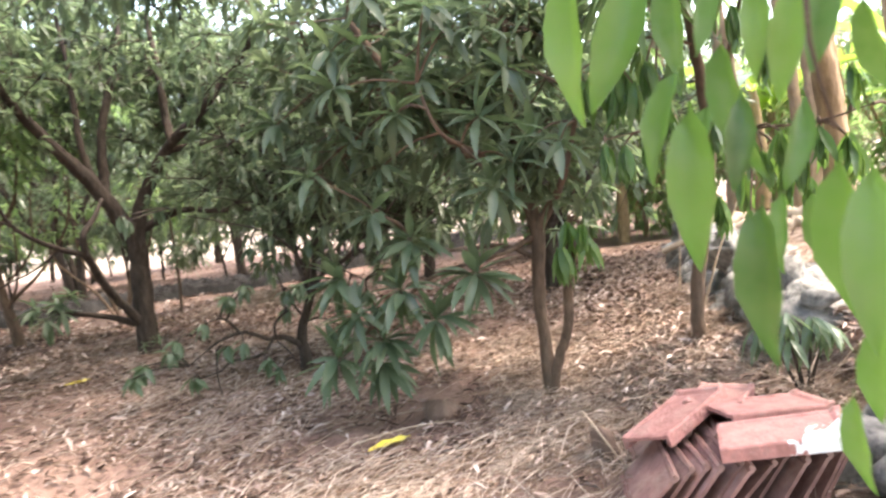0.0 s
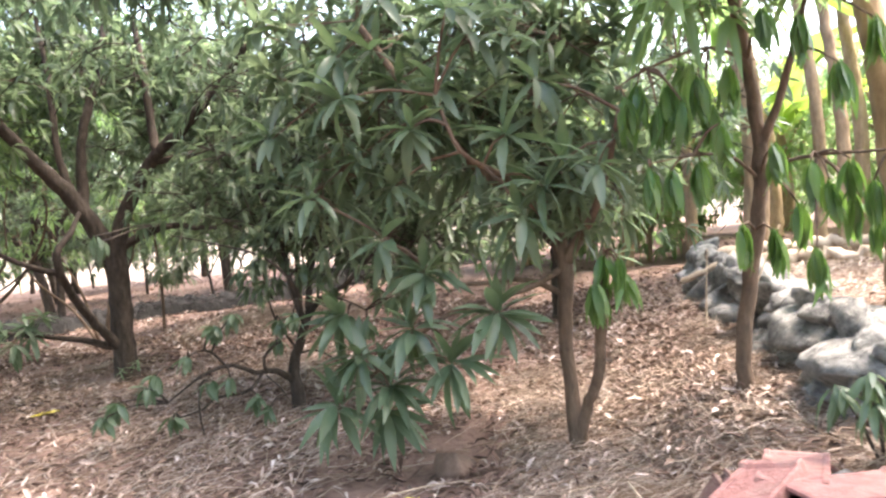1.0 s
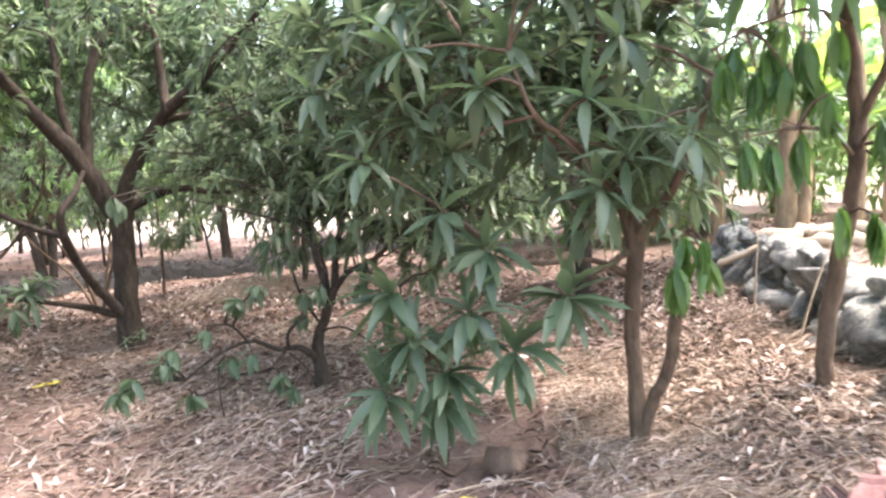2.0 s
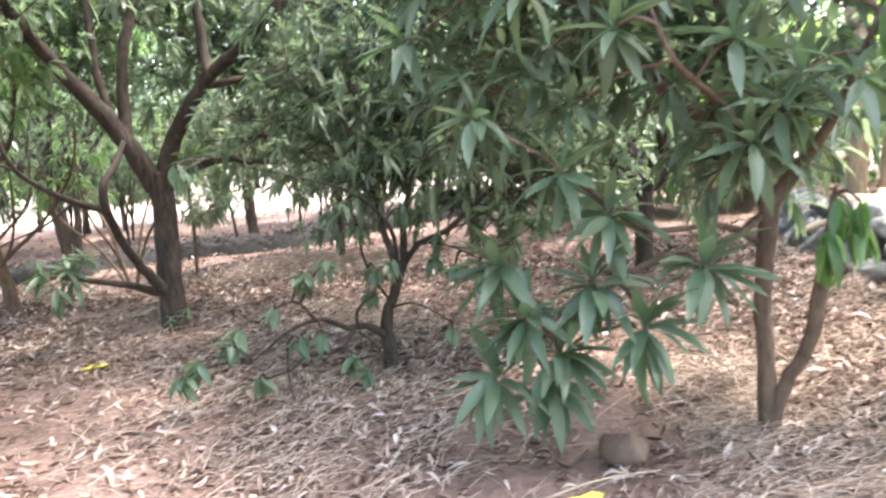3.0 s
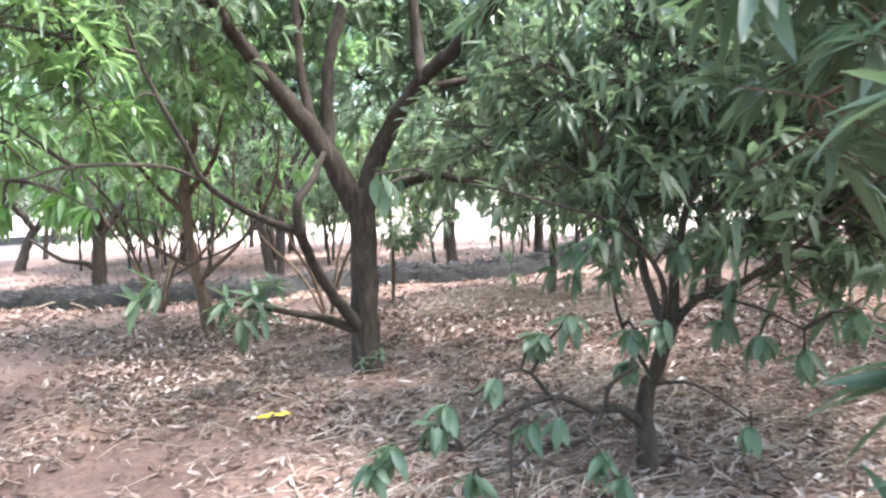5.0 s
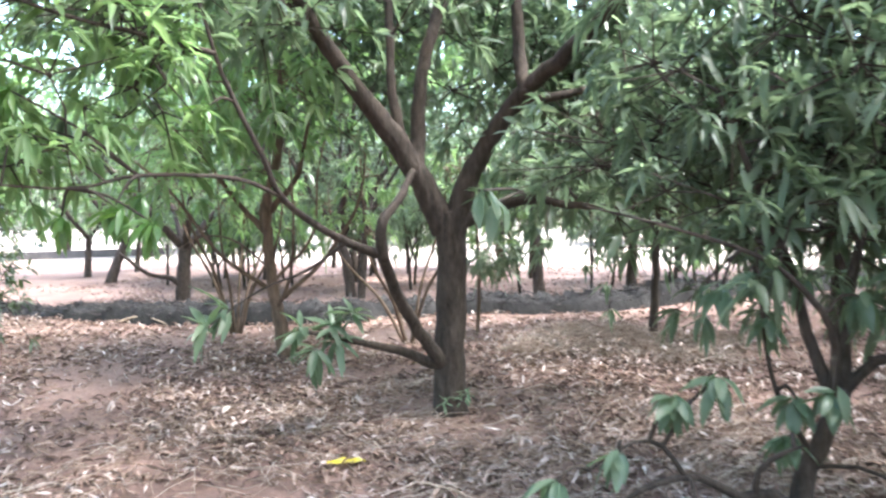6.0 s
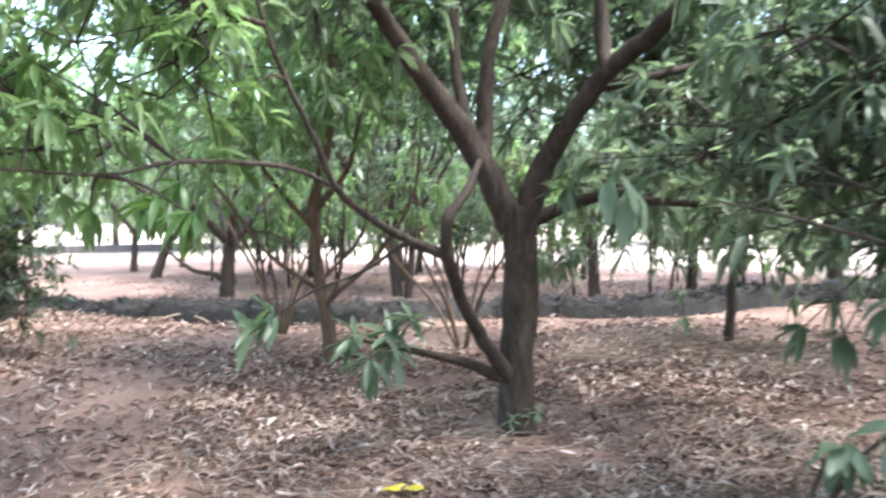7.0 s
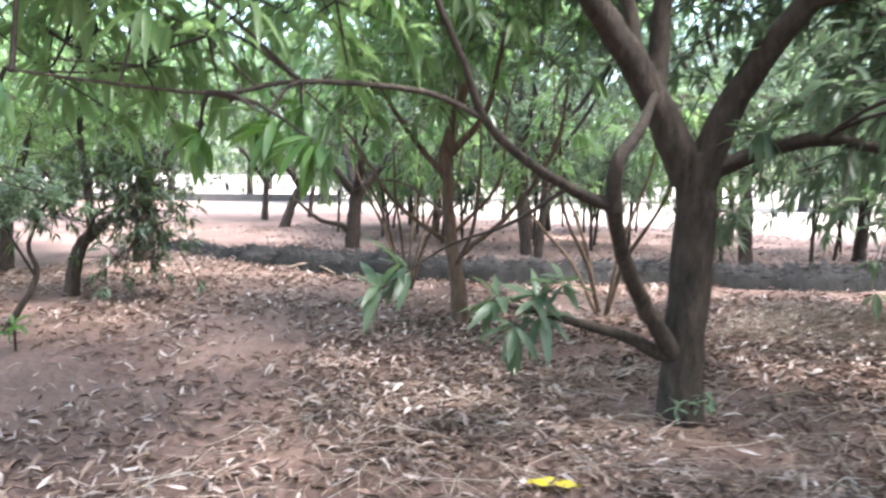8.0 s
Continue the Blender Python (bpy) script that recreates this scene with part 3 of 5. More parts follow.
# the small crooked tree in front of it
B_LIMBS = [
    ([(-1.06, 5.38, -0.10), (-1.055, 5.38, 0.08), (-1.065, 5.38, 0.28), (-1.01, 5.39, 0.43), (-0.94, 5.42, 0.62)], [0.056, 0.046, 0.040, 0.033, 0.030]),
    ([(-0.96, 5.40, 0.58), (-1.04, 5.46, 0.8), (-1.08, 5.56, 0.98), (-1.19, 5.65, 1.28), (-1.35, 5.8, 1.7)], [0.024, 0.020, 0.017, 0.014, 0.008]),
    ([(-0.94, 5.42, 0.60), (-0.84, 5.42, 0.72), (-0.66, 5.37, 0.80), (-0.48, 5.26, 0.95), (-0.2, 5.2, 1.2)], [0.022, 0.019, 0.016, 0.013, 0.008]),
    ([(-0.93, 5.42, 0.62), (-0.92, 5.52, 0.87), (-0.86, 5.67, 1.12), (-0.76, 5.87, 1.46), (-0.7, 6.0, 2.1)], [0.024, 0.020, 0.017, 0.014, 0.008]),
    ([(-1.05, 5.37, 0.18), (-1.15, 5.26, 0.29), (-1.25, 5.16, 0.31), (-1.36, 5.06, 0.39), (-1.48, 4.99, 0.38), (-1.58, 4.90, 0.33), (-1.7, 4.82, 0.24)], [0.027, 0.021, 0.016, 0.014, 0.011, 0.008, 0.004]),
    ([(-1.22, 5.19, 0.30), (-1.27, 5.10, 0.22), (-1.34, 5.02, 0.21), (-1.45, 4.93, 0.22), (-1.51, 4.88, 0.17), (-1.63, 4.79, 0.15)], [0.013, 0.012, 0.011, 0.009, 0.007, 0.004]),
    ([(-1.20, 5.21, 0.29), (-1.19, 5.16, 0.40), (-1.12, 5.14, 0.47), (-1.06, 5.14, 0.50)], [0.012, 0.010, 0.008, 0.004]),
    ([(-1.40, 5.04, 0.39), (-1.46, 4.98, 0.50), (-1.54, 4.93, 0.52), (-1.66, 4.86, 0.44)], [0.009, 0.008, 0.006, 0.003]),
    ([(-0.97, 5.40, 0.60), (-0.98, 5.30, 0.84), (-1.15, 5.25, 1.05), (-1.45, 5.2, 1.17), (-1.75, 5.25, 1.25)], [0.016, 0.012, 0.009, 0.006, 0.003]),
    ([(-0.86, 5.42, 0.73), (-0.75, 5.32, 0.74), (-0.62, 5.2, 0.72), (-0.48, 5.1, 0.66)], [0.010, 0.008, 0.006, 0.003]),
    ([(-1.04, 5.38, 0.36), (-0.90, 5.30, 0.40), (-0.78, 5.22, 0.37), (-0.66, 5.15, 0.30)], [0.009, 0.007, 0.005, 0.003]),
    ([(-1.03, 5.38, 0.40), (-1.14, 5.34, 0.62), (-1.18, 5.33, 0.85), (-1.20, 5.32, 1.1)], [0.010, 0.008, 0.006, 0.004]),
    ([(-1.53, 4.90, 0.30), (-1.53, 4.86, 0.16), (-1.50, 4.83, -0.02)], [0.007, 0.006, 0.005]),
    ([(-1.20, 5.21, 0.27), (-1.10, 5.12, 0.22), (-1.02, 5.10, 0.10)], [0.006, 0.005, 0.003]),
]
tree_b = tree("small crooked mango tree with a bent dark trunk", B_LIMBS, [
    # last three clouds: overhead leaves added to keep sun off the crown and ground
    ((-0.72, 6.0, 1.75), (0.95, 0.6, 0.65), 66), ((-0.5, 5.6, 1.14), (0.75, 0.4, 0.28), 18), ((-1.4, 6.0, 1.4), (0.55, 0.4, 0.4), 15), ((-0.8, 6.25, 2.4), (1.0, 0.5, 0.35), 30), ((-0.9, 5.6, 3.2), (1.7, 1.3, 0.4), 54), ((-1.8, 5.0, 3.5), (1.0, 0.9, 0.2), 34), ((0.8, 6.0, 3.5), (1.2, 1.0, 0.3), 40)], seed=21, gap=0.2, size=0.115, small=8, droop=0.8)
# low foliage on its farther side
crown_parts(tree_b, [B_LIMBS[2], B_LIMBS[3], B_LIMBS[9]], [((-0.25, 5.45, 1.0), (0.5, 0.35, 0.28), 11), ((0.1, 5.7, 1.3), (0.5, 0.3, 0.35), 9)], LEAF, BARK, 22, size=0.12, gap=0.13, small=6, per=9, droop=0.9)
b_nodes = np.vstack([smooth_line(p, r, 0.05)[0] for p, r in B_LIMBS[1:]])
for n, (at, count) in enumerate([
        ((-1.42, 4.97, 0.66), 15), ((-1.30, 4.99, 0.72), 15), ((-1.08, 5.24, 0.62), 14), ((-0.98, 5.20, 0.66), 12), ((-1.10, 5.22, 0.50), 10), ((-1.57, 4.88, 0.50), 10), ((-1.74, 4.78, 0.42), 14), ((-1.78, 4.72, 0.36), 10),
        ((-1.93, 4.66, 0.30), 13), ((-1.98, 4.60, 0.24), 10), ((-1.66, 4.78, 0.16), 9), ((-1.46, 4.90, 0.33), 9), ((-1.36, 4.98, 0.33), 8), ((-1.20, 4.98, 0.20), 13), ((-1.12, 4.94, 0.12), 8),
        ((-0.62, 5.18, 0.62), 11), ((-0.48, 5.10, 0.58), 12), ((-0.75, 5.28, 0.66), 10), ((-0.30, 5.12, 0.72), 12), ((-0.12, 5.1, 0.86), 12), ((-0.66, 5.13, 0.28), 6), ((-1.22, 5.3, 1.02), 10), ((-1.16, 5.3, 0.86), 8),
        ((-1.30, 5.2, 0.98), 12), ((-0.9, 5.28, 0.95), 12)]):
    root = b_nodes[np.linalg.norm(b_nodes - np.array(at), axis=1).argmin()]
    whorl(tree_b, at, (-0.1, -0.25, -0.3), count, "broad", 200 + n, scale=0.52, sink=0.55, spread=(0.3, 1.75), root=tuple(root))

# the twin-stemmed tree with the large hanging whorls
C_LIMBS = [
    ([(0.69, 4.13, -0.05), (0.685, 4.13, 0.08), (0.67, 4.13, 0.29), (0.67, 4.13, 0.63), (0.70, 4.13, 0.92), (0.68, 4.15, 1.04)], [0.052, 0.044, 0.034, 0.033, 0.037, 0.034]),
    ([(0.69, 4.12, 0.03), (0.72, 4.10, 0.16), (0.75, 4.07, 0.25), (0.80, 4.0, 0.42), (0.82, 3.94, 0.66), (0.84, 3.93, 0.78), (0.86, 3.93, 0.98)], [0.034, 0.031, 0.029, 0.028, 0.029, 0.027, 0.012]),
    ([(0.69, 4.14, 0.98), (0.60, 4.2, 1.22), (0.37, 4.24, 1.39), (0.15, 4.2, 1.64), (-0.03, 4.15, 1.9), (-0.2, 4.1, 2.2)], [0.034, 0.032, 0.03, 0.027, 0.024, 0.016]),
    ([(0.69, 4.14, 0.95), (0.66, 4.3, 1.25), (0.63, 4.41, 1.56), (0.65, 4.51, 2.02), (0.66, 4.61, 2.5)], [0.038, 0.034, 0.032, 0.028, 0.02]),
    ([(0.70, 4.12, 0.94), (0.82, 4.05, 1.13), (0.9, 3.91, 1.35), (0.95, 3.78, 1.61)], [0.034, 0.022, 0.016, 0.01]),
    ([(0.67, 4.14, 0.78), (0.49, 4.03, 0.88), (0.21, 3.98, 0.89), (0.05, 3.9, 0.98)], [0.018, 0.013, 0.01, 0.006]),
    ([(0.67, 4.13, 0.90), (0.48, 3.95, 0.84), (0.14, 3.85, 0.78), (-0.14, 3.83, 0.60), (-0.4, 3.86, 0.43)], [0.018, 0.014, 0.012, 0.010, 0.006]),
    ([(0.50, 4.22, 1.30), (0.43, 3.95, 1.38), (0.25, 3.75, 1.5), (0.16, 3.8, 1.76)], [0.02, 0.015, 0.011, 0.007]),
]
tree_c = tree("mango tree with two slender forked stems and large leaf whorls", C_LIMBS, [
    # the last cloud is an added overhead roof of leaves, there for its shade
    ((0.15, 4.5, 2.05), (1.0, 0.45, 0.5), 40), ((0.75, 4.5, 1.75), (0.6, 0.4, 0.5), 26), ((0.5, 4.25, 1.28), (0.4, 0.2, 0.2), 9), ((-0.4, 4.4, 1.5), (0.45, 0.25, 0.35), 6), ((-0.2, 4.2, 3.0), (1.6, 1.2, 0.4), 38)],
    bark=BARK_LIGHT, seed=31, gap=0.15, size=0.16)
C_WHORLS = [((0.18, 3.88, 1.79), (0.1, -0.7, 0.5)), ((-0.28, 3.93, 2.0), (-0.3, -0.6, 0.5)), ((-0.08, 3.95, 1.38), (-0.2, -0.8, 0.1)), ((0.02, 3.88, 0.97), (-0.1, -0.7, 0.4)), ((-0.38, 3.92, 0.80), (-0.5, -0.4, 0)),
            ((0.34, 3.79, 0.77), (0.2, -0.7, 0.3)), ((0.12, 3.78, 0.56), (0, -0.7, 0.3)), ((-0.43, 3.84, 0.39), (-0.2, -0.6, 0.4)), ((-0.19, 3.86, 0.46), (0, -0.5, 0.6)), ((-0.22, 3.96, 0.32), (0.2, -0.5, 0.1)),
            ((-0.70, 4.2, 1.69), (-0.5, -0.6, 0)), ((-0.24, 4.02, 1.53), (-0.2, -0.6, 0.4)), ((0.59, 3.72, 1.31), (0.1, -0.7, 0.5)), ((0.49, 3.72, 1.20), (-0.2, -0.8, 0.2)), ((0.70, 3.80, 1.42), (0.2, -0.6, 0.6)),
            ((0.83, 3.68, 1.38), (0.5, -0.5, 0.4)), ((0.61, 3.82, 1.78), (0.1, -0.6, 0.6)), ((0.34, 3.82, 2.02), (0, -0.6, 0.6)), ((-0.05, 3.83, 0.72), (-0.4, -0.5, 0.2)),
            ((0.45, 3.74, 1.55), (0, -0.7, 0.5)), ((0.05, 3.72, 1.62), (0.1, -0.7, 0.3)), ((-0.25, 3.74, 1.78), (-0.3, -0.6, 0.3)), ((0.25, 3.68, 2.1), (0, -0.6, 0.5)), ((-0.05, 3.68, 2.18), (-0.2, -0.6, 0.5)),
            ((-0.45, 3.82, 1.36), (-0.4, -0.6, 0.2)), ((-0.15, 3.82, 1.14), (-0.2, -0.7, 0.2)), ((-0.3, 3.84, 0.62), (-0.3, -0.6, 0.3)),
            ((0.16, 4.03, 1.60), (-0.1, -0.7, 0.2)), ((0.32, 4.08, 1.44), (0.1, -0.7, 0.1)), ((-0.02, 3.98, 1.86), (-0.2, -0.7, 0.2)), ((0.05, 4.02, 1.72), (0.2, -0.7, -0.1)), ((0.48, 4.05, 1.33), (0, -0.7, 0.2)), ((-0.12, 3.96, 2.02), (0.1, -0.7, 0))]
c_nodes = np.vstack([smooth_line(p, r, 0.1)[0] for p, r in C_LIMBS[2:]])
for n, (at, axis) in enumerate(C_WHORLS):
    root = c_nodes[np.linalg.norm(c_nodes - np.array(at), axis=1).argmin()]
    low = at[2] < 1.05
    whorl(tree_c, at, axis, 21 if low else 11, "mango", 300 + n, spread=(0.5, 1.65), sink=0.25, scale=1.06 if low else 0.95, root=tuple(root), bark=BARK_LIGHT)
for n, at in enumerate([(0.84, 3.86, 0.98), (0.92, 3.9, 0.90), (0.78, 3.82, 0.86), (0.90, 3.82, 0.96), (0.82, 3.9, 0.82)]):
    whorl(tree_c, at, (0.1, -0.2, -0.8), 8, "young", 340 + n, spread=(0.2, 1.0), sink=0.8, scale=0.85, root=(0.86, 3.93, 0.98), bark=BARK_LIGHT)

# the slim tree by the stone edging
D_LIMBS = [
    ([(1.51, 4.13, 0.14), (1.52, 4.12, 0.48), (1.57, 4.1, 0.81), (1.63, 4.08, 1.16), (1.65, 4.08, 1.45)], [0.043, 0.038, 0.036, 0.034, 0.036]),
    ([(1.65, 4.08, 1.40), (1.62, 4.09, 1.77), (1.58, 4.1, 2.09), (1.54, 4.11, 2.6)], [0.033, 0.03, 0.026, 0.015]),
    ([(1.65, 4.08, 1.40), (1.71, 4.0, 1.59), (1.76, 3.93, 1.8), (1.83, 3.8, 2.15)], [0.026, 0.02, 0.016, 0.008]),
    ([(1.62, 4.09, 1.80), (1.4, 3.95, 1.86), (1.1, 3.85, 1.78), (0.95, 3.8, 1.70)], [0.010, 0.008, 0.006, 0.003]),
    ([(1.64, 4.08, 1.30), (1.8, 3.85, 1.33), (2.0, 3.6, 1.32), (2.15, 3.4, 1.36)], [0.010, 0.008, 0.006, 0.003]),
    ([(1.63, 4.08, 1.25), (1.45, 3.9, 1.36), (1.25, 3.75, 1.38), (1.05, 3.72, 1.36)], [0.010, 0.008, 0.006, 0.003]),
]
tree_d = tree("slim young tree with drooping sunlit leaves beside stone edging", D_LIMBS, [
    # the cloud at 3.45 m is added out of view, to shade the litter
    ((1.75, 3.9, 2.3), (0.5, 0.4, 0.3), 12), ((1.35, 3.65, 3.45), (0.75, 0.6, 0.2), 24), ((1.2, 4.0, 2.2), (0.35, 0.3, 0.2), 5)], bark=BARK_LIGHT, leaf=LEAF_YOUNG, seed=41, gap=0.16, size=0.17, droop=1.0)
for n, (at, root) in enumerate([((1.05, 3.84, 1.72), (1.1, 3.85, 1.78)), ((1.18, 3.82, 1.70), (1.1, 3.85, 1.78)), ((1.30, 3.8, 1.72), (1.4, 3.95, 1.86)), ((1.42, 3.78, 1.74), (1.4, 3.95, 1.86)), ((1.05, 3.72, 1.34), (1.05, 3.72, 1.36)), ((1.14, 3.74, 1.32), (1.25, 3.75, 1.38)),
                                ((1.28, 3.78, 1.35), (1.25, 3.75, 1.38)), ((1.61, 3.8, 1.40), (1.63, 4.08, 1.25)), ((1.73, 3.75, 1.30), (1.8, 3.85, 1.33)), ((1.85, 3.66, 1.30), (1.8, 3.85, 1.33)), ((2.0, 3.58, 1.30), (2.0, 3.6, 1.32)), ((1.46, 3.86, 1.05), (1.6, 4.09, 1.0)),
                                ((1.66, 3.58, 0.95), (1.8, 3.85, 1.33)), ((1.76, 3.52, 1.68), (1.76, 3.93, 1.8)), ((1.68, 3.65, 1.90), (1.76, 3.93, 1.8)), ((1.60, 3.88, 1.02), (1.6, 4.09, 1.0)), ((1.55, 3.7, 1.95), (1.62, 4.09, 1.80)), ((1.95, 3.6, 1.85), (1.8, 3.8, 2.0)), ((2.1, 3.45, 1.55), (2.1, 3.5, 1.34)), ((1.9, 3.75, 1.15), (1.8, 3.85, 1.33)), ((2.15, 3.6, 1.2), (2.0, 3.6, 1.32)), ((2.05, 3.85, 1.05), (1.8, 3.85, 1.33)), ((2.3, 3.5, 1.3), (2.15, 3.4, 1.36)), ((1.75, 3.95, 1.12), (1.64, 4.08, 1.30)), ((1.35, 3.7, 1.5), (1.25, 3.75, 1.38)),
                                ((1.22, 3.78, 1.62), (1.1, 3.85, 1.78)), ((1.12, 3.80, 1.60), (1.1, 3.85, 1.78)), ((1.34, 3.84, 1.60), (1.4, 3.95, 1.86)), ((0.98, 3.78, 1.66), (0.95, 3.8, 1.70)), ((1.78, 3.70, 1.22), (1.8, 3.85, 1.33)), ((1.92, 3.62, 1.20), (2.0, 3.6, 1.32)), ((2.08, 3.5, 1.24), (2.0, 3.6, 1.32))]):
    whorl(tree_d, at, (0.05, -0.05, -1), 13, "young", 400 + n, spread=(0.1, 0.95), sink=0.7, scale=0.85, root=root, bark=BARK_LIGHT)

# the tree overhanging the start of the path, its lowest spray close to the eye
E_LIMBS = [
    ([(2.6, 0.7, -0.05), (2.58, 0.75, 0.6), (2.5, 0.8, 1.4), (2.4, 0.85, 2.0)], [0.09, 0.08, 0.07, 0.06]),
    ([(2.4, 0.85, 1.95), (1.9, 0.85, 2.15), (1.4, 0.85, 2.0), (1.0, 0.86, 1.75)], [0.04, 0.03, 0.02, 0.01]),
    ([(2.4, 0.85, 1.95), (2.3, 1.2, 2.6), (2.1, 1.5, 3.2)], [0.05, 0.04, 0.02]),
    ([(1.0, 0.86, 1.76), (0.82, 0.78, 1.62), (0.66, 0.68, 1.46), (0.59, 0.64, 1.40)], [0.006, 0.004, 0.003, 0.002]),
    ([(1.0, 0.86, 1.75), (0.86, 0.78, 1.52), (0.78, 0.70, 1.37), (0.755, 0.66, 1.29), (0.77, 0.66, 1.22)], [0.006, 0.004, 0.003, 0.002, 0.0015]),
    ([(0.84, 0.77, 1.48), (0.86, 0.70, 1.36), (0.87, 0.64, 1.22), (0.845, 0.60, 1.08)], [0.004, 0.003, 0.002, 0.0015]),
]
# the second cloud is added overhead only to shade the tiles and boulders
tree_e = tree("mango tree overhanging the path with bright green leaf sprays", E_LIMBS, [((2.2, 0.9, 2.9), (0.9, 0.9, 0.6), 40), ((2.65, 2.6, 3.1), (0.8, 0.9, 0.35), 90)], bark=BARK_LIGHT, leaf=LEAF_YOUNG, seed=51, gap=0.2)
for n, (at, way, roll, size) in enumerate([
        ((0.578, 0.650, 1.369), (-0.210, -0.239, -0.948), -0.01, 0.52), ((0.640, 0.685, 1.375), (-0.411, -0.030, -0.911), -1.40, 0.56), ((0.667, 0.701, 1.289), (-0.499, -0.120, -0.858), -0.49, 0.43),
        ((0.687, 0.688, 1.364), (-0.160, -0.360, -0.919), -0.79, 0.34), ((0.677, 0.720, 1.259), (-0.130, -0.210, -0.969), -0.15, 0.63), ((0.729, 0.745, 1.265), (-0.179, -0.129, -0.975), -0.83, 0.40),
        ((0.738, 0.738, 1.170), (-0.190, -0.160, -0.969), -0.09, 0.66), ((0.802, 0.790, 1.256), (-0.311, -0.221, -0.924), -1.10, 0.41), ((0.813, 0.746, 1.202), (-0.110, 0.020, -0.994), -0.77, 0.73),
        ((0.808, 0.685, 1.193), (-0.130, -0.160, -0.979), -0.17, 0.71), ((0.781, 0.688, 1.001), (-0.170, -0.260, -0.950), 0.45, 0.37), ((0.811, 0.820, 1.374), (-0.169, 0.040, -0.985), -1.49, 0.52),
        ((0.780, 0.838, 1.384), (-0.121, -0.271, -0.955), -0.19, 0.43), ((0.675, 0.749, 1.384), (-0.060, -0.159, -0.985), 0.31, 0.46), ((0.729, 0.789, 1.324), (-0.080, -0.300, -0.951), 0.77, 0.60),
        ((0.873, 0.887, 1.396), (-0.300, -0.320, -0.899), -0.60, 0.53), ((0.878, 0.824, 1.355), (0.070, -0.050, -0.996), 2.12, 0.52), ((0.805, 0.864, 1.169), (-0.209, -0.080, -0.975), -0.21, 0.40),
        ((0.635, 0.768, 1.405), (-0.010, -0.140, -0.990), -0.36, 0.40), ((0.726, 0.825, 1.265), (-0.498, 0.040, -0.866), -1.27, 0.41), ((0.830, 0.736, 1.050), (-0.140, 0.040, -0.989), -1.06, 0.47),
        ((0.826, 0.845, 1.167), (0.040, 0.060, -0.997), 3.61, 0.40)]):
    ob = new("leaf", BLADES["spray"][0 if n % 2 else 1])
    ob.parent = tree_e
    ob.matrix_parent_inverse = Matrix.Translation(-tree_e.location)
    ob.matrix_basis = turned(at, way, roll, size)


# ---- more of the orchard ----
def simple_limbs(foot, lean, top, r, seed, fork=1.1, arms=4, reach=1.3):
    """A trunk and a few spreading limbs for a tree farther off."""
    g = np.random.default_rng(seed)
    x, y = foot
    z = float(height(np.array(x), np.array(y)))
    fx, fy = x + lean[0] * fork, y + lean[1] * fork
    limbs = [([(x, y, z - 0.05), (x + lean[0] * 0.4 * fork, y + lean[1] * 0.4 * fork, z + 0.45 * fork), (fx, fy, z + fork)], [r * 1.15, r, r * 0.9])]
    a0 = g.uniform(0, 6.28)
    for k in range(arms):
        a = a0 + k * 6.283 / arms + g.uniform(-0.4, 0.4)
        c, s = math.cos(a) * reach, math.sin(a) * reach
        limbs.append(([(fx, fy, z + fork - 0.08), (fx + 0.35 * c, fy + 0.35 * s, z + fork + 0.3 * (top - fork)), (fx + 0.8 * c, fy + 0.8 * s, z + fork + 0.75 * (top - fork)), (fx + c, fy + s, z + top)],
                      [r * 0.65, r * 0.5, r * 0.35, r * 0.15]))
    return limbs


def orchard_tree(foot, seed, top=2.6, r=0.07, lean=(0.05, 0.02), fork=1.0, arms=4, reach=1.2, count=70, low=1.3, leaf=None, label="mango tree with a dark trunk and a spreading crown", size=0.145, extra=(), gap=0.28, bark=None, per=9, small=6, shade=32):
    limbs = simple_limbs(foot, lean, top, r, seed, fork, arms, reach) + list(extra)
    cx, cy = foot[0] + lean[0] * fork, foot[1] + lean[1] * fork
    mid = (low + top + 0.7) / 2
    # flat canopy added over the crown to shade the soil; larger leaves farther off
    roof = ((cx, cy, top + 0.75), (reach + 1.2, reach + 1.2, 0.35), shade)
    t = tree(label, limbs, [((cx, cy, mid), (reach + 0.5, reach + 0.5, (top + 0.7 - low) / 2), count)], bark=bark or BARK, leaf=leaf or LEAF, seed=seed, sides=8, size=size, gap=gap, per=per, small=small)
    crown_parts(t, limbs, [roof], leaf or LEAF, bark or BARK, seed + 5000, size=0.26 if foot[1] > 10.5 else size, gap=gap, per=per, small=small)
    return t


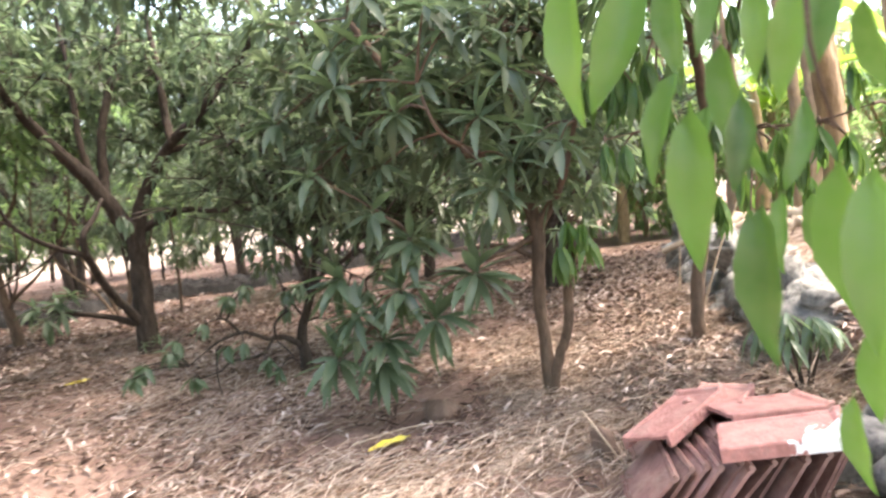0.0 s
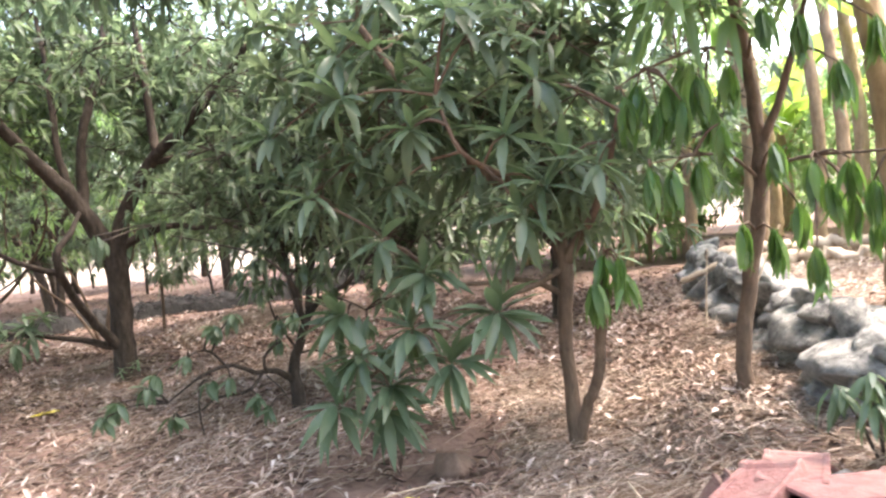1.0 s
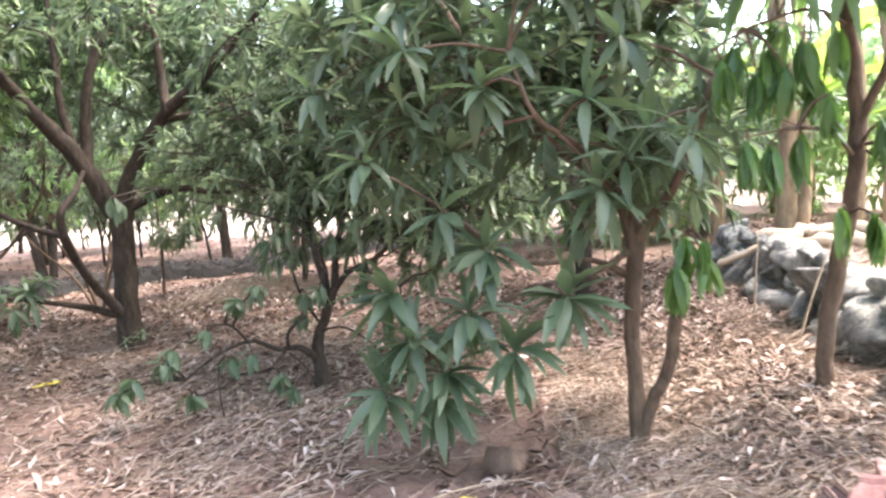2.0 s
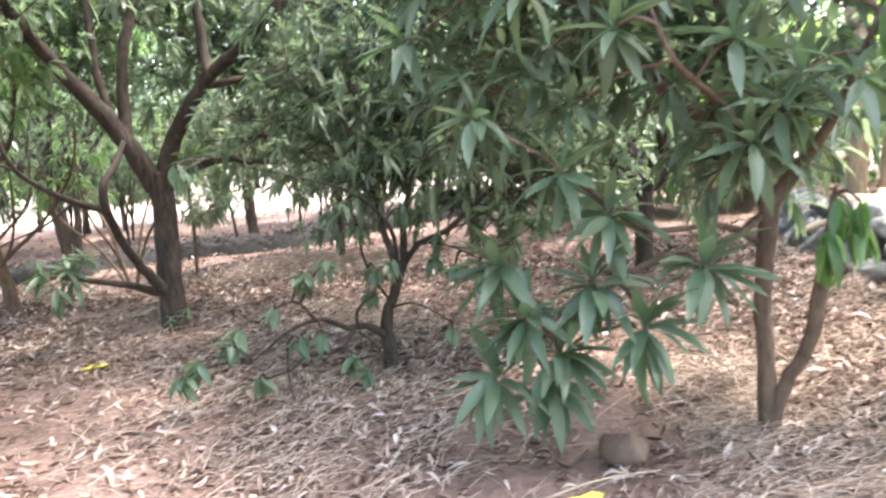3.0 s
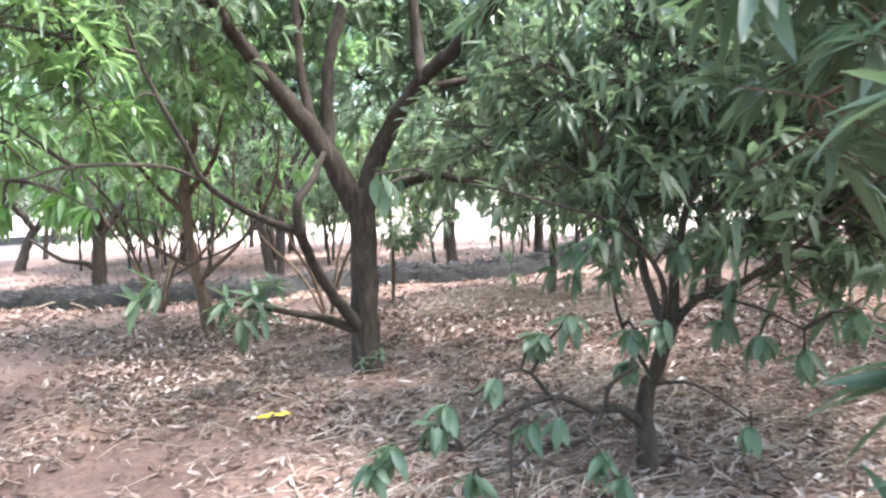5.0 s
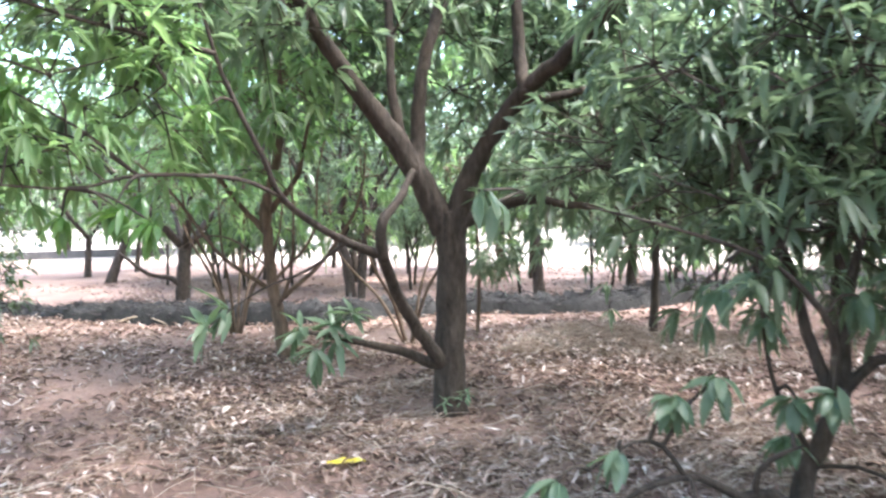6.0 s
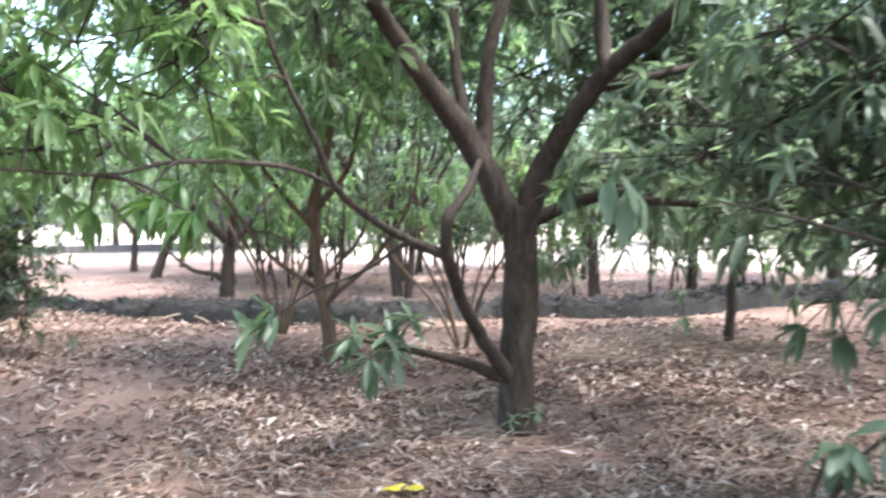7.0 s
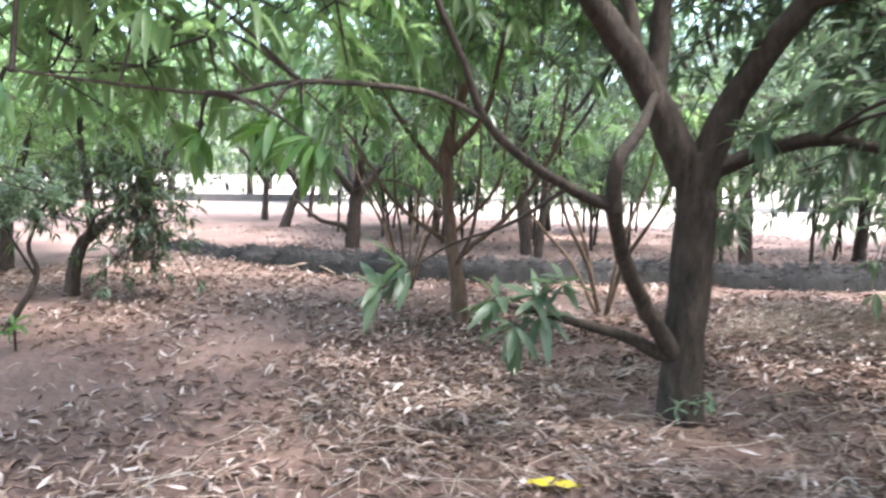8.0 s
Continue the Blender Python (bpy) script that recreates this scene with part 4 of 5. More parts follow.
# the thin tree beyond the fork
tree("thin mango sapling with a slender trunk and arching twigs", [
    ([(-5.17, 8.08, -0.05), (-5.22, 8.05, 0.41), (-5.27, 8.01, 0.9), (-5.27, 8.01, 1.39), (-5.18, 8.07, 1.88), (-5.16, 8.09, 2.47), (-5.17, 8.08, 3.05)], [0.075, 0.06, 0.05, 0.045, 0.04, 0.03, 0.02]),
    ([(-5.27, 8.01, 1.3), (-4.95, 8.0, 1.6), (-4.75, 7.9, 2.0), (-4.6, 7.8, 2.5)], [0.03, 0.022, 0.016, 0.01]),
    ([(-5.26, 8.01, 1.1), (-5.6, 7.9, 1.5), (-5.9, 7.8, 2.0), (-6.0, 7.7, 2.6)], [0.03, 0.022, 0.016, 0.01]),
    ([(-5.22, 8.04, 0.5), (-4.8, 8.2, 0.9), (-4.5, 8.3, 1.4), (-4.4, 8.3, 2.0)], [0.022, 0.018, 0.014, 0.008]),
    ([(-5.26, 8.01, 1.0), (-5.5, 8.2, 1.3), (-5.45, 8.3, 1.8), (-5.6, 8.3, 2.5)], [0.02, 0.016, 0.012, 0.006]),
    ([(-5.24, 8.03, 0.6), (-5.55, 7.7, 0.95), (-5.9, 7.5, 1.5), (-6.3, 7.3, 1.9)], [0.02, 0.016, 0.012, 0.006]),
    ([(-5.22, 8.04, 0.45), (-4.9, 7.8, 0.75), (-4.7, 7.6, 1.2), (-4.65, 7.5, 1.8)], [0.018, 0.014, 0.010, 0.006]),
    ([(-5.24, 8.03, 0.7), (-5.0, 8.3, 1.1), (-5.05, 8.5, 1.7), (-4.9, 8.6, 2.4)], [0.018, 0.014, 0.010, 0.006]),
    ([(-5.25, 8.02, 0.8), (-5.8, 8.2, 1.05), (-6.2, 8.2, 1.1), (-6.5, 8.1, 0.95)], [0.014, 0.011, 0.008, 0.004]),
# last two clouds: wide canopy added to shade the strip before the brush row
], [((-5.2, 7.9, 2.55), (1.3, 1.1, 0.8), 46), ((-5.7, 7.5, 1.75), (0.9, 0.6, 0.45), 12), ((-5.2, 7.6, 3.5), (2.4, 1.9, 0.4), 40), ((-5.6, 9.4, 3.4), (3.2, 1.5, 0.4), 80)], bark=BARK_LIGHT, leaf=LEAF_YOUNG, seed=61, gap=0.25, droop=0.9)

orchard_tree((0.98, 7.9), 71, shade=10, top=2.3, r=0.09, fork=0.8, reach=1.5, count=100, low=0.95)
orchard_tree((-2.23, 10.0), 72, top=2.4, r=0.04, fork=1.1, reach=1.2, count=95, low=0.75)
orchard_tree((-4.53, 13.8), 73, top=3.5, r=0.085, lean=(-0.05, 0), fork=1.5, reach=1.4, count=70, low=1.15, shade=40)
orchard_tree((-9.9, 11.75), 74, top=2.7, r=0.115, lean=(0.06, 0.05), fork=0.9, reach=1.5, count=46, low=1.2, shade=40, extra=[([(-9.9, 11.75, 0.25), (-10.03, 11.6, 0.38), (-10.25, 11.4, 0.45), (-10.6, 11.15, 0.8)], [0.06, 0.045, 0.035, 0.02])])
orchard_tree((-14.2, 14.1), 75, top=2.6, r=0.10, lean=(0.3, 0.3), fork=0.9, reach=1.4, count=42, low=1.2)
orchard_tree((-7.35, 12.8), 76, top=3.2, r=0.085, lean=(-0.2, 0.02), fork=1.0, reach=1.5, count=50, low=1.4, shade=40)
orchard_tree((-7.15, 12.75), 77, top=2.7, r=0.06, lean=(0.1, 0.02), fork=1.3, reach=1.0, count=20, low=1.6)
orchard_tree((-7.3, 19.7), 78, top=3.2, r=0.10, lean=(0.05, 0.0), fork=1.1, reach=1.7, count=42, shade=30, low=1.3)
orchard_tree((-1.35, 16.0), 79, top=2.8, r=0.11, fork=1.0, reach=1.7, count=56, shade=26, low=0.95)
orchard_tree((-8.9, 15.6), 80, top=2.8, r=0.08, lean=(-0.2, 0), fork=1.0, reach=1.4, count=42, shade=36, low=1.2)
orchard_tree((-11.2, 15.6), 81, top=2.8, r=0.08, fork=1.0, reach=1.4, count=38, shade=36, low=1.2)
orchard_tree((-16.4, 15.4), 82, top=2.8, r=0.08, fork=1.0, reach=1.5, count=38, shade=30, low=1.2)
orchard_tree((-3.4, 15.5), 83, top=2.7, r=0.09, fork=1.0, reach=1.5, count=49, shade=26, low=0.95)
orchard_tree((1.5, 12.5), 84, shade=10, top=2.4, r=0.10, fork=1.0, reach=1.8, count=90, low=0.9, size=0.19)
orchard_tree((-0.6, 10.6), 85, top=2.8, r=0.08, fork=1.0, reach=1.6, count=110, low=0.75)
orchard_tree((-10.6, 8.65), 86, top=2.6, r=0.12, fork=1.2, reach=1.6, count=90, low=1.4, leaf=LEAF_YOUNG)
orchard_tree((-13.5, 7.0), 87, top=2.8, r=0.10, fork=1.0, reach=1.9, count=90, low=0.9, size=0.19)


for n, (x, y) in enumerate([(-5.6, 16.8), (-9.6, 17.5), (-12.6, 16.5), (-16.5, 17.0), (-18.0, 12.5), (-20.5, 15.5), (-15.5, 10.5), (-12.0, 19.5), (-3.0, 19.0), (0.6, 19.5), (-17.0, 7.5), (2.2, 15.5), (-15.8, 20.0), (-20.0, 9.5)]):
    orchard_tree((x, y), 600 + n, top=2.8, r=0.06, fork=1.0, reach=1.6, count=38 if x < -2 else 46, low=1.15 if x < -2 else 0.9, size=0.15, gap=0.32, shade=30, lean=(0.12 * math.sin(3 * n), 0.1 * math.cos(2 * n)))

# thin shoots between the farther rows
gs = random.Random(4)
for n in range(30):
    x, y = gs.uniform(-13, -1), gs.uniform(13.0, 19)
    z = float(height(np.array(x), np.array(y)))
    dx, dy = gs.uniform(-0.25, 0.25), gs.uniform(-0.2, 0.2)
    tree("thin mango shoot with drooping leaves between the rows", [
        ([(x, y, z - 0.03), (x + 0.3 * dx, y + 0.3 * dy, z + 0.6), (x + dx, y + dy, z + 1.2), (x + 1.6 * dx, y + 1.6 * dy, z + 1.9)], [0.03, 0.025, 0.018, 0.008]),
        ([(x + 0.2 * dx, y + 0.2 * dy, z + 0.4), (x - 0.8 * dx + 0.1, y, z + 0.9), (x - 2 * dx + 0.2, y, z + 1.5)], [0.018, 0.014, 0.006]),
    ], [((x + dx, y + dy, z + 1.25), (0.7, 0.6, 0.5), 14)], leaf=LEAF_YOUNG if n % 3 == 0 else LEAF, seed=800 + n, sides=6, gap=0.2, size=0.16, droop=1.0)

# the two low leafy saplings at the far left of the clearing
sapling = tree("low mango sapling leaning over bare soil with dark hanging leaves", [
    ([(-8.55, 6.68, -0.05), (-8.51, 6.76, 0.44), (-8.42, 6.93, 0.64), (-8.3, 7.14, 0.9), (-8.2, 7.32, 1.32)], [0.075, 0.06, 0.045, 0.035, 0.02]),
    ([(-8.48, 6.8, 0.5), (-8.2, 6.75, 0.75), (-7.9, 6.8, 0.85), (-7.7, 6.9, 0.7)], [0.025, 0.018, 0.012, 0.006]),
    ([(-8.45, 6.85, 0.6), (-8.6, 6.9, 1.0), (-8.7, 6.9, 1.6), (-8.4, 6.9, 2.8)], [0.035, 0.03, 0.025, 0.012]),
# the cloud at 3.2 m is an added canopy that shades the soil here
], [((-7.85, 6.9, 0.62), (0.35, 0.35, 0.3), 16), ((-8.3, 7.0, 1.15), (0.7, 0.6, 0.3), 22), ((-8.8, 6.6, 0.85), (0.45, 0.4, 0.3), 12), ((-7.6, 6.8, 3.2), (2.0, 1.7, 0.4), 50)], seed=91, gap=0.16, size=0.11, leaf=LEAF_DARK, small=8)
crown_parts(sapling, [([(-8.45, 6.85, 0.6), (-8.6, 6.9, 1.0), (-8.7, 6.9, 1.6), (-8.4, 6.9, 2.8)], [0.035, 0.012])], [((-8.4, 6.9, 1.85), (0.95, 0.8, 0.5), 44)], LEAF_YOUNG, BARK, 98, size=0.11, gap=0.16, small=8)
tree("young mango shoot with a forked thin stem", [
    ([(-7.37, 5.62, -0.03), (-7.28, 5.83, 0.39), (-7.3, 5.79, 0.63), (-7.24, 5.92, 0.95)], [0.025, 0.02, 0.014, 0.008]),
    ([(-7.28, 5.83, 0.38), (-7.45, 5.75, 0.65), (-7.55, 5.7, 0.9)], [0.012, 0.009, 0.005]),
], [((-7.35, 5.8, 0.95), (0.3, 0.3, 0.25), 9)], seed=92, gap=0.12, size=0.12)

orchard_tree((-10.9, 7.1), 93, top=2.2, r=0.09, fork=0.7, reach=1.3, count=110, low=0.7, size=0.12, gap=0.22, leaf=LEAF_YOUNG, small=8)
orchard_tree((-12.2, 5.6), 94, top=2.4, r=0.09, fork=0.7, reach=1.5, count=110, low=0.7, size=0.15, gap=0.25)
# unseen trees added around and behind the path, to shade the ground
for n, (x, y) in enumerate([(-4.6, 1.6), (-1.6, -2.2), (1.5, -2.5), (-7.5, 1.5), (-5.0, -2.0), (4.8, -0.5), (-9.6, 3.0), (-5.4, 2.9)]):
    orchard_tree((x, y), 120 + n, top=3.0, r=0.10, fork=1.6, reach=1.9, count=80, low=2.5, size=0.19, shade=110)

# sprouts round the foot of the forked tree
for n, (x, y, z) in enumerate([(-2.90, 6.80, 0.10), (-2.85, 6.77, 0.15), (-2.99, 6.74, 0.09)]):
    whorl(tree_a, (x, y, z), (0.3, -0.5, 0.7), 7, "mango", 180 + n, scale=0.32, sink=0.2, root=(-2.99, 6.85, 0.03))
seedling = holder("seedling", (-6.75, 5.45, 0.0), "small green seedling sprouting from bare soil", "seedling")
for n in range(2):
    whorl(seedling, (-6.75 + 0.1 * n, 5.45 - 0.05 * n, 0.16), (0.1, 0, 1), 7, "young", 190 + n, scale=0.6, sink=0.1, root=(-6.75, 5.45, -0.02))

# a leafy shoot between the tiles and the stone edging
shoot = holder("seedling", (1.72, 3.26, 0.1), "dark green leafy shoot between roof tiles and boulders", "seedling")
for n, (dx, dy, dz) in enumerate([(0, 0, 0.06), (-0.10, 0.03, 0.02), (0.10, -0.02, 0.05), (0.18, 0.04, 0.0), (-0.02, -0.05, -0.02)]):
    whorl(shoot, (1.62 + dx, 3.14 + dy, 0.47 + dz), (0.2 * dx, -0.3, -0.3), 12, "mango", 195 + n, scale=0.62, sink=0.6, spread=(0.4, 1.5), root=(1.72, 3.26, 0.1))

# a thin shoot behind the forked trunk
tree("thin pale mango shoot with a tuft of hanging leaves", [
    ([(-4.03, 9.9, -0.03), (-4.0, 9.9, 0.6), (-4.02, 9.92, 1.2), (-3.95, 9.9, 2.0)], [0.022, 0.018, 0.014, 0.008]),
    ([(-4.02, 9.9, 0.7), (-3.85, 9.85, 0.95), (-3.7, 9.8, 0.9)], [0.010, 0.007, 0.004]),
], [((-3.75, 9.8, 0.75), (0.2, 0.2, 0.15), 7), ((-3.95, 9.9, 1.7), (0.5, 0.5, 0.4), 14)], bark=BARK_LIGHT, seed=95, gap=0.12, size=0.15, droop=1.0)


def stem_clump(x, y, seed, stems=6, tall=2.3):
    """Several thin stems that fan out from one root, with a few hanging leaves."""
    gc = random.Random(seed)
    limbs, clouds = [], []
    for k in range(stems):
        a = 6.283 * k / stems + gc.uniform(-0.4, 0.4)
        c, s, out, up = math.cos(a), math.sin(a), gc.uniform(0.5, 0.95), tall * gc.uniform(0.75, 1.1)
        limbs.append(([(x + 0.03 * c, y + 0.03 * s, -0.04), (x + 0.30 * out * c, y + 0.30 * out * s, 0.28 * up), (x + 0.75 * out * c, y + 0.75 * out * s, 0.60 * up), (x + 0.85 * out * c, y + 0.85 * out * s, up)],
                      [0.020, 0.016, 0.012, 0.006]))
        clouds.append(((x + 0.8 * out * c, y + 0.8 * out * s, 0.8 * up), (0.3, 0.3, 0.35), 4))
    tree("clump of thin curving mango stems with sparse hanging leaves", limbs, clouds, bark=BARK_LIGHT, leaf=LEAF_YOUNG, seed=seed, sides=7, gap=0.16, size=0.14, droop=1.0, small=4)


stem_clump(-6.5, 9.0, 961)
stem_clump(-4.5, 9.2, 962, 5, 2.0)


# ---- tropical growth on the terrace ----
tree("tan barked tree standing on the sunlit terrace", [
    ([(2.40, 4.35, 0.42), (2.41, 4.34, 1.0), (2.38, 4.36, 1.6), (2.33, 4.4, 2.2), (2.3, 4.4, 3.0)], [0.095, 0.085, 0.075, 0.065, 0.05]),
    ([(2.33, 4.4, 2.1), (2.6, 4.6, 2.6), (2.9, 4.8, 3.2)], [0.04, 0.03, 0.02]),
], [((3.3, 5.6, 4.0), (0.5, 0.5, 0.3), 9)], bark=BARK_TAN, leaf=LEAF_YOUNG, seed=131, name="tree")
for n, (x, y, r) in enumerate([(3.05, 8.3, 0.10), (4.3, 8.6, 0.08), (2.75, 7.2, 0.05), (3.35, 7.0, 0.06), (3.6, 8.0, 0.07), (2.65, 9.2, 0.07), (3.9, 6.6, 0.055)]):
    z = float(height(np.array(x), np.array(y)))
    tree("tall tan trunk in the sunlit growth behind", [([(x, y, z - 0.05), (x + 0.05, y, z + 1.2), (x - 0.08, y, z + 2.6), (x - 0.1, y, z + 4.2)], [r, r * 0.9, r * 0.8, r * 0.6])],
         [((x, y, z + 4.2), (1.1, 1.1, 0.6), 26 if n < 2 else 4)], bark=BARK_TAN, leaf=LEAF_YOUNG, seed=140 + n, name="tree", size=0.24)


def banana_leaf_mesh(length, width, droop):
    s = np.linspace(0, 1, 11)
    verts, faces = [], []
    for k, a in enumerate(s):
        b = width * 0.5 * (0.08 if a < 0.12 else math.sin(min(1, (a - 0.08) / 0.95) * math.pi) ** 0.45 if a < 1 else 0)
        z = -droop * length * a * a
        cut = 0.03 * width * math.sin(37 * a)
        verts += [(a * length, b + cut, z + 0.35 * b), (a * length, 0, z), (a * length, -b + cut, z + 0.35 * b)]
    for k in range(len(s) - 1):
        o = 3 * k
        faces += [(o, o + 1, o + 4, o + 3), (o + 1, o + 2, o + 5, o + 4)]
    return mesh_of("leaf", verts, faces, LEAF_BANANA)


BANANA = [banana_leaf_mesh(1.7, 0.42, d) for d in (0.2, 0.45, 0.75)]
for n, (x, y) in enumerate([(5.0, 8.2), (5.3, 6.3), (6.0, 7.4), (4.0, 10.2), (5.9, 9.6), (4.8, 11.8), (2.4, 11.8)]):
    g = np.random.default_rng(160 + n)
    z = float(height(np.array(x), np.array(y)))
    stem = 1.2 + 0.5 * g.random()
    plant = holder("banana_plant", (x, y, z), "banana plant with broad bright sunlit leaves", "banana plant", "banana plants")
    part("stem", limb_mesh("stem", [(x, y, z - 0.05), (x + 0.03, y, z + stem * 0.5), (x, y + 0.04, z + stem)], [0.10, 0.085, 0.06], BARK_TAN, sides=9, seed=n), plant)
    for k in range(8):
        a = k * 2.4 + g.uniform(-0.3, 0.3)
        ob = new("leaf", BANANA[int(g.integers(3))])
        ob.parent = plant
        ob.matrix_parent_inverse = Matrix.Translation(-plant.location)
        ob.matrix_basis = turned((x, y, z + stem - 0.03), (math.cos(a), math.sin(a), g.uniform(0.4, 1.3)), g.uniform(-0.3, 0.3), g.uniform(0.7, 1.1))


for n, (x, y) in enumerate([(2.9, 12.6), (4.6, 12.5), (6.2, 11.0), (6.8, 8.2), (7.0, 5.5), (1.0, 14.2), (3.2, 15.0), (6.0, 14.5)]):
    z = float(height(np.array(x), np.array(y)))
    tree("dense sunlit shrub behind the terrace", simple_limbs((x, y), (0.03, 0.02), 2.2, 0.05, 700 + n, fork=0.5, arms=5, reach=1.0), [((x, y, z + 1.4), (1.3, 1.2, 1.3), 70)], bark=BARK_TAN, leaf=LEAF_YOUNG, seed=700 + n, sides=7, size=0.22, gap=0.3, name="shrub")


# ---- far trees beyond the open field ----
def far_tree(x, y, tall, wide, seed, leaf=LEAF_FAR):
    limbs = simple_limbs((x, y), (0.02, 0.02), tall * 0.8, 0.16, seed, fork=tall * 0.35, arms=4, reach=wide * 0.6)
    return tree("broad leafy tree at the edge of the field", limbs, [((x, y, tall * 0.58), (wide, wide, tall * 0.42), 95)], leaf=leaf, seed=seed, sides=7, size=0.36, gap=0.5, per=8, small=6, name="tree")


g = np.random.default_rng(5)
for n in range(25):
    a = radians(-82 + n * 5.1 + g.uniform(-1.2, 1.2))
    d = g.uniform(30, 40)
    far_tree(-2 + d * math.sin(a), 3 + d * math.cos(a), g.uniform(4.5, 7.0), g.uniform(2.6, 3.6), 500 + n)
for n in range(16):
    a = radians(-84 + n * 8.2 + g.uniform(-2, 2))
    d = g.uniform(50, 60)
    far_tree(-2 + d * math.sin(a), 3 + d * math.cos(a), g.uniform(9.0, 13.0), g.uniform(4.5, 6.0), 560 + n)


def low_wall():
    """The long dark wall across the field."""
    a, b = np.array([-34.0, 14.0]), np.array([-24.5, 26.0])
    d = (b - a) / np.linalg.norm(b - a)
    s = np.array([-d[1], d[0]]) * 0.12
    pts = [a - s, b - s, b + s, a + s]
    verts = [(p[0], p[1], z) for z in (-0.1, 0.30) for p in pts]
    faces = [(0, 1, 5, 4), (1, 2, 6, 5), (2, 3, 7, 6), (3, 0, 4, 7), (4, 5, 6, 7)]
    tagged(new("wall_far", mesh_of("wall_far", verts, faces, WALL_FAR, False)), "long low dark wall across the pale field", "wall", kind="structure")


low_wall()


# ---- row of dry brush ----
def brush_row():
    line, _ = smooth_line([(-11.9, 9.98, 0), (-11.0, 9.85, 0), (-9.9, 9.72, 0), (-8.1, 9.68, 0), (-6.45, 10.15, 0), (-5.3, 11.0, 0), (-4.2, 11.75, 0), (-3.0, 12.7, 0), (-1.3, 14.9, 0), (1.0, 17.2, 0)], [1, 1], 0.08)
    g = np.random.default_rng(77)
    n = len(line)
    d = np.gradient(line, axis=0)
    d /= np.linalg.norm(d, axis=1)[:, None]
    across = np.stack([-d[:, 1], d[:, 0], 0 * d[:, 0]], 1)
    u = np.linspace(-1, 1, 13)
    lump = np.clip(np.convolve(g.normal(0, 1, n + 30), np.ones(31) / 12, "valid"), -0.6, 0.6)
    hgt = 0.12 + 0.09 * step01(-11.5, -8.6, line[:, 0]) + 0.08 * step01(-7.0, -4.5, line[:, 0]) + 0.08 * lump + 0.025 * g.normal(0, 1, n)
    wid = 0.30 + 0.14 * np.convolve(g.normal(0, 1, n + 12), np.ones(13) / 13, "valid")
    prof = (1 - u ** 2) ** 0.4
    P = line[:, None] + across[:, None] * (u[None, :, None] * wid[:, None, None])
    P[..., 2] = -0.03 + prof[None] * hgt[:, None] + height(P[..., 0], P[..., 1]) + g.normal(0, 0.03, (n, 13)) * prof
    i, j = np.meshgrid(np.arange(n - 1), np.arange(12), indexing="ij")
    q = np.stack([i * 13 + j, i * 13 + j + 1, (i + 1) * 13 + j + 1, (i + 1) * 13 + j], -1).reshape(-1, 4)
    row = tagged(new("brush_bank", fast_mesh("brush_bank", P.reshape(-1, 3), q, BANK_SHADED)), "long low row of grey dry brush on the soil", "brush pile")
    k = 4200
    at = g.integers(0, n, k)
    off = g.uniform(-0.85, 0.85, k)
    base = line[at] + across[at] * (off * wid[at])[:, None]
    base[:, 2] = height(base[:, 0], base[:, 1]) + (1 - off ** 2) ** 0.4 * hgt[at] - 0.03
    way = d[at] * g.normal(0, 0.8, (k, 1)) + across[at] * g.normal(0, 0.8, (k, 1)) + np.array([0, 0, 1]) * g.uniform(-0.1, 0.4, (k, 1))
    ends = base + unit(way) * g.uniform(0.05, 0.22, (k, 1))
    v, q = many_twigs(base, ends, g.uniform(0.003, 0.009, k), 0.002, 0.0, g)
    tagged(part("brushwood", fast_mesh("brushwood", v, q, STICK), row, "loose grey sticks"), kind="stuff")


brush_row()
stick = tagged(new("fallen_branch", limb_mesh("fallen_branch", [(-8.65, 9.35, 0.02), (-8.45, 9.42, 0.08), (-8.2, 9.45, 0.07), (-7.85, 9.35, 0.02)], [0.012, 0.012, 0.010, 0.006], WOOD_PALE, sides=7, seed=5)), "pale fallen branch lying against the brush row", "branch")


# ---- stone edging ----
def rock_mesh(name, size, seed, mat=ROCK, cuts=3):
    bm = bmesh.new()
    bmesh.ops.create_icosphere(bm, subdivisions=cuts, radius=1.0)
    off = Vector((seed * 3.1, seed * 1.7, seed * 0.9))
    gr = random.Random(seed)
    flats = [Vector((gr.gauss(0, 1), gr.gauss(0, 1), gr.gauss(0, 1))).normalized() for _ in range(9)]
    for v in bm.verts:
        p = v.co.copy()
        k = 1 + 0.30 * noise.noise(p * 1.1 + off) + 0.16 * noise.noise(p * 2.7 + off) + 0.09 * noise.noise(p * 6 + off)
        q = p * k
        for a in flats:
            over = q.dot(a) - 0.58
            if over > 0:
                q = q - a * over * 0.9
        q = q * 1.35
        v.co = Vector((q.x * size[0], q.y * size[1], q.z * size[2]))
    me = bpy.data.meshes.new(name)
    bm.to_mesh(me)
    bm.free()
    me.materials.append(mat)
    me.shade_smooth()
    return me


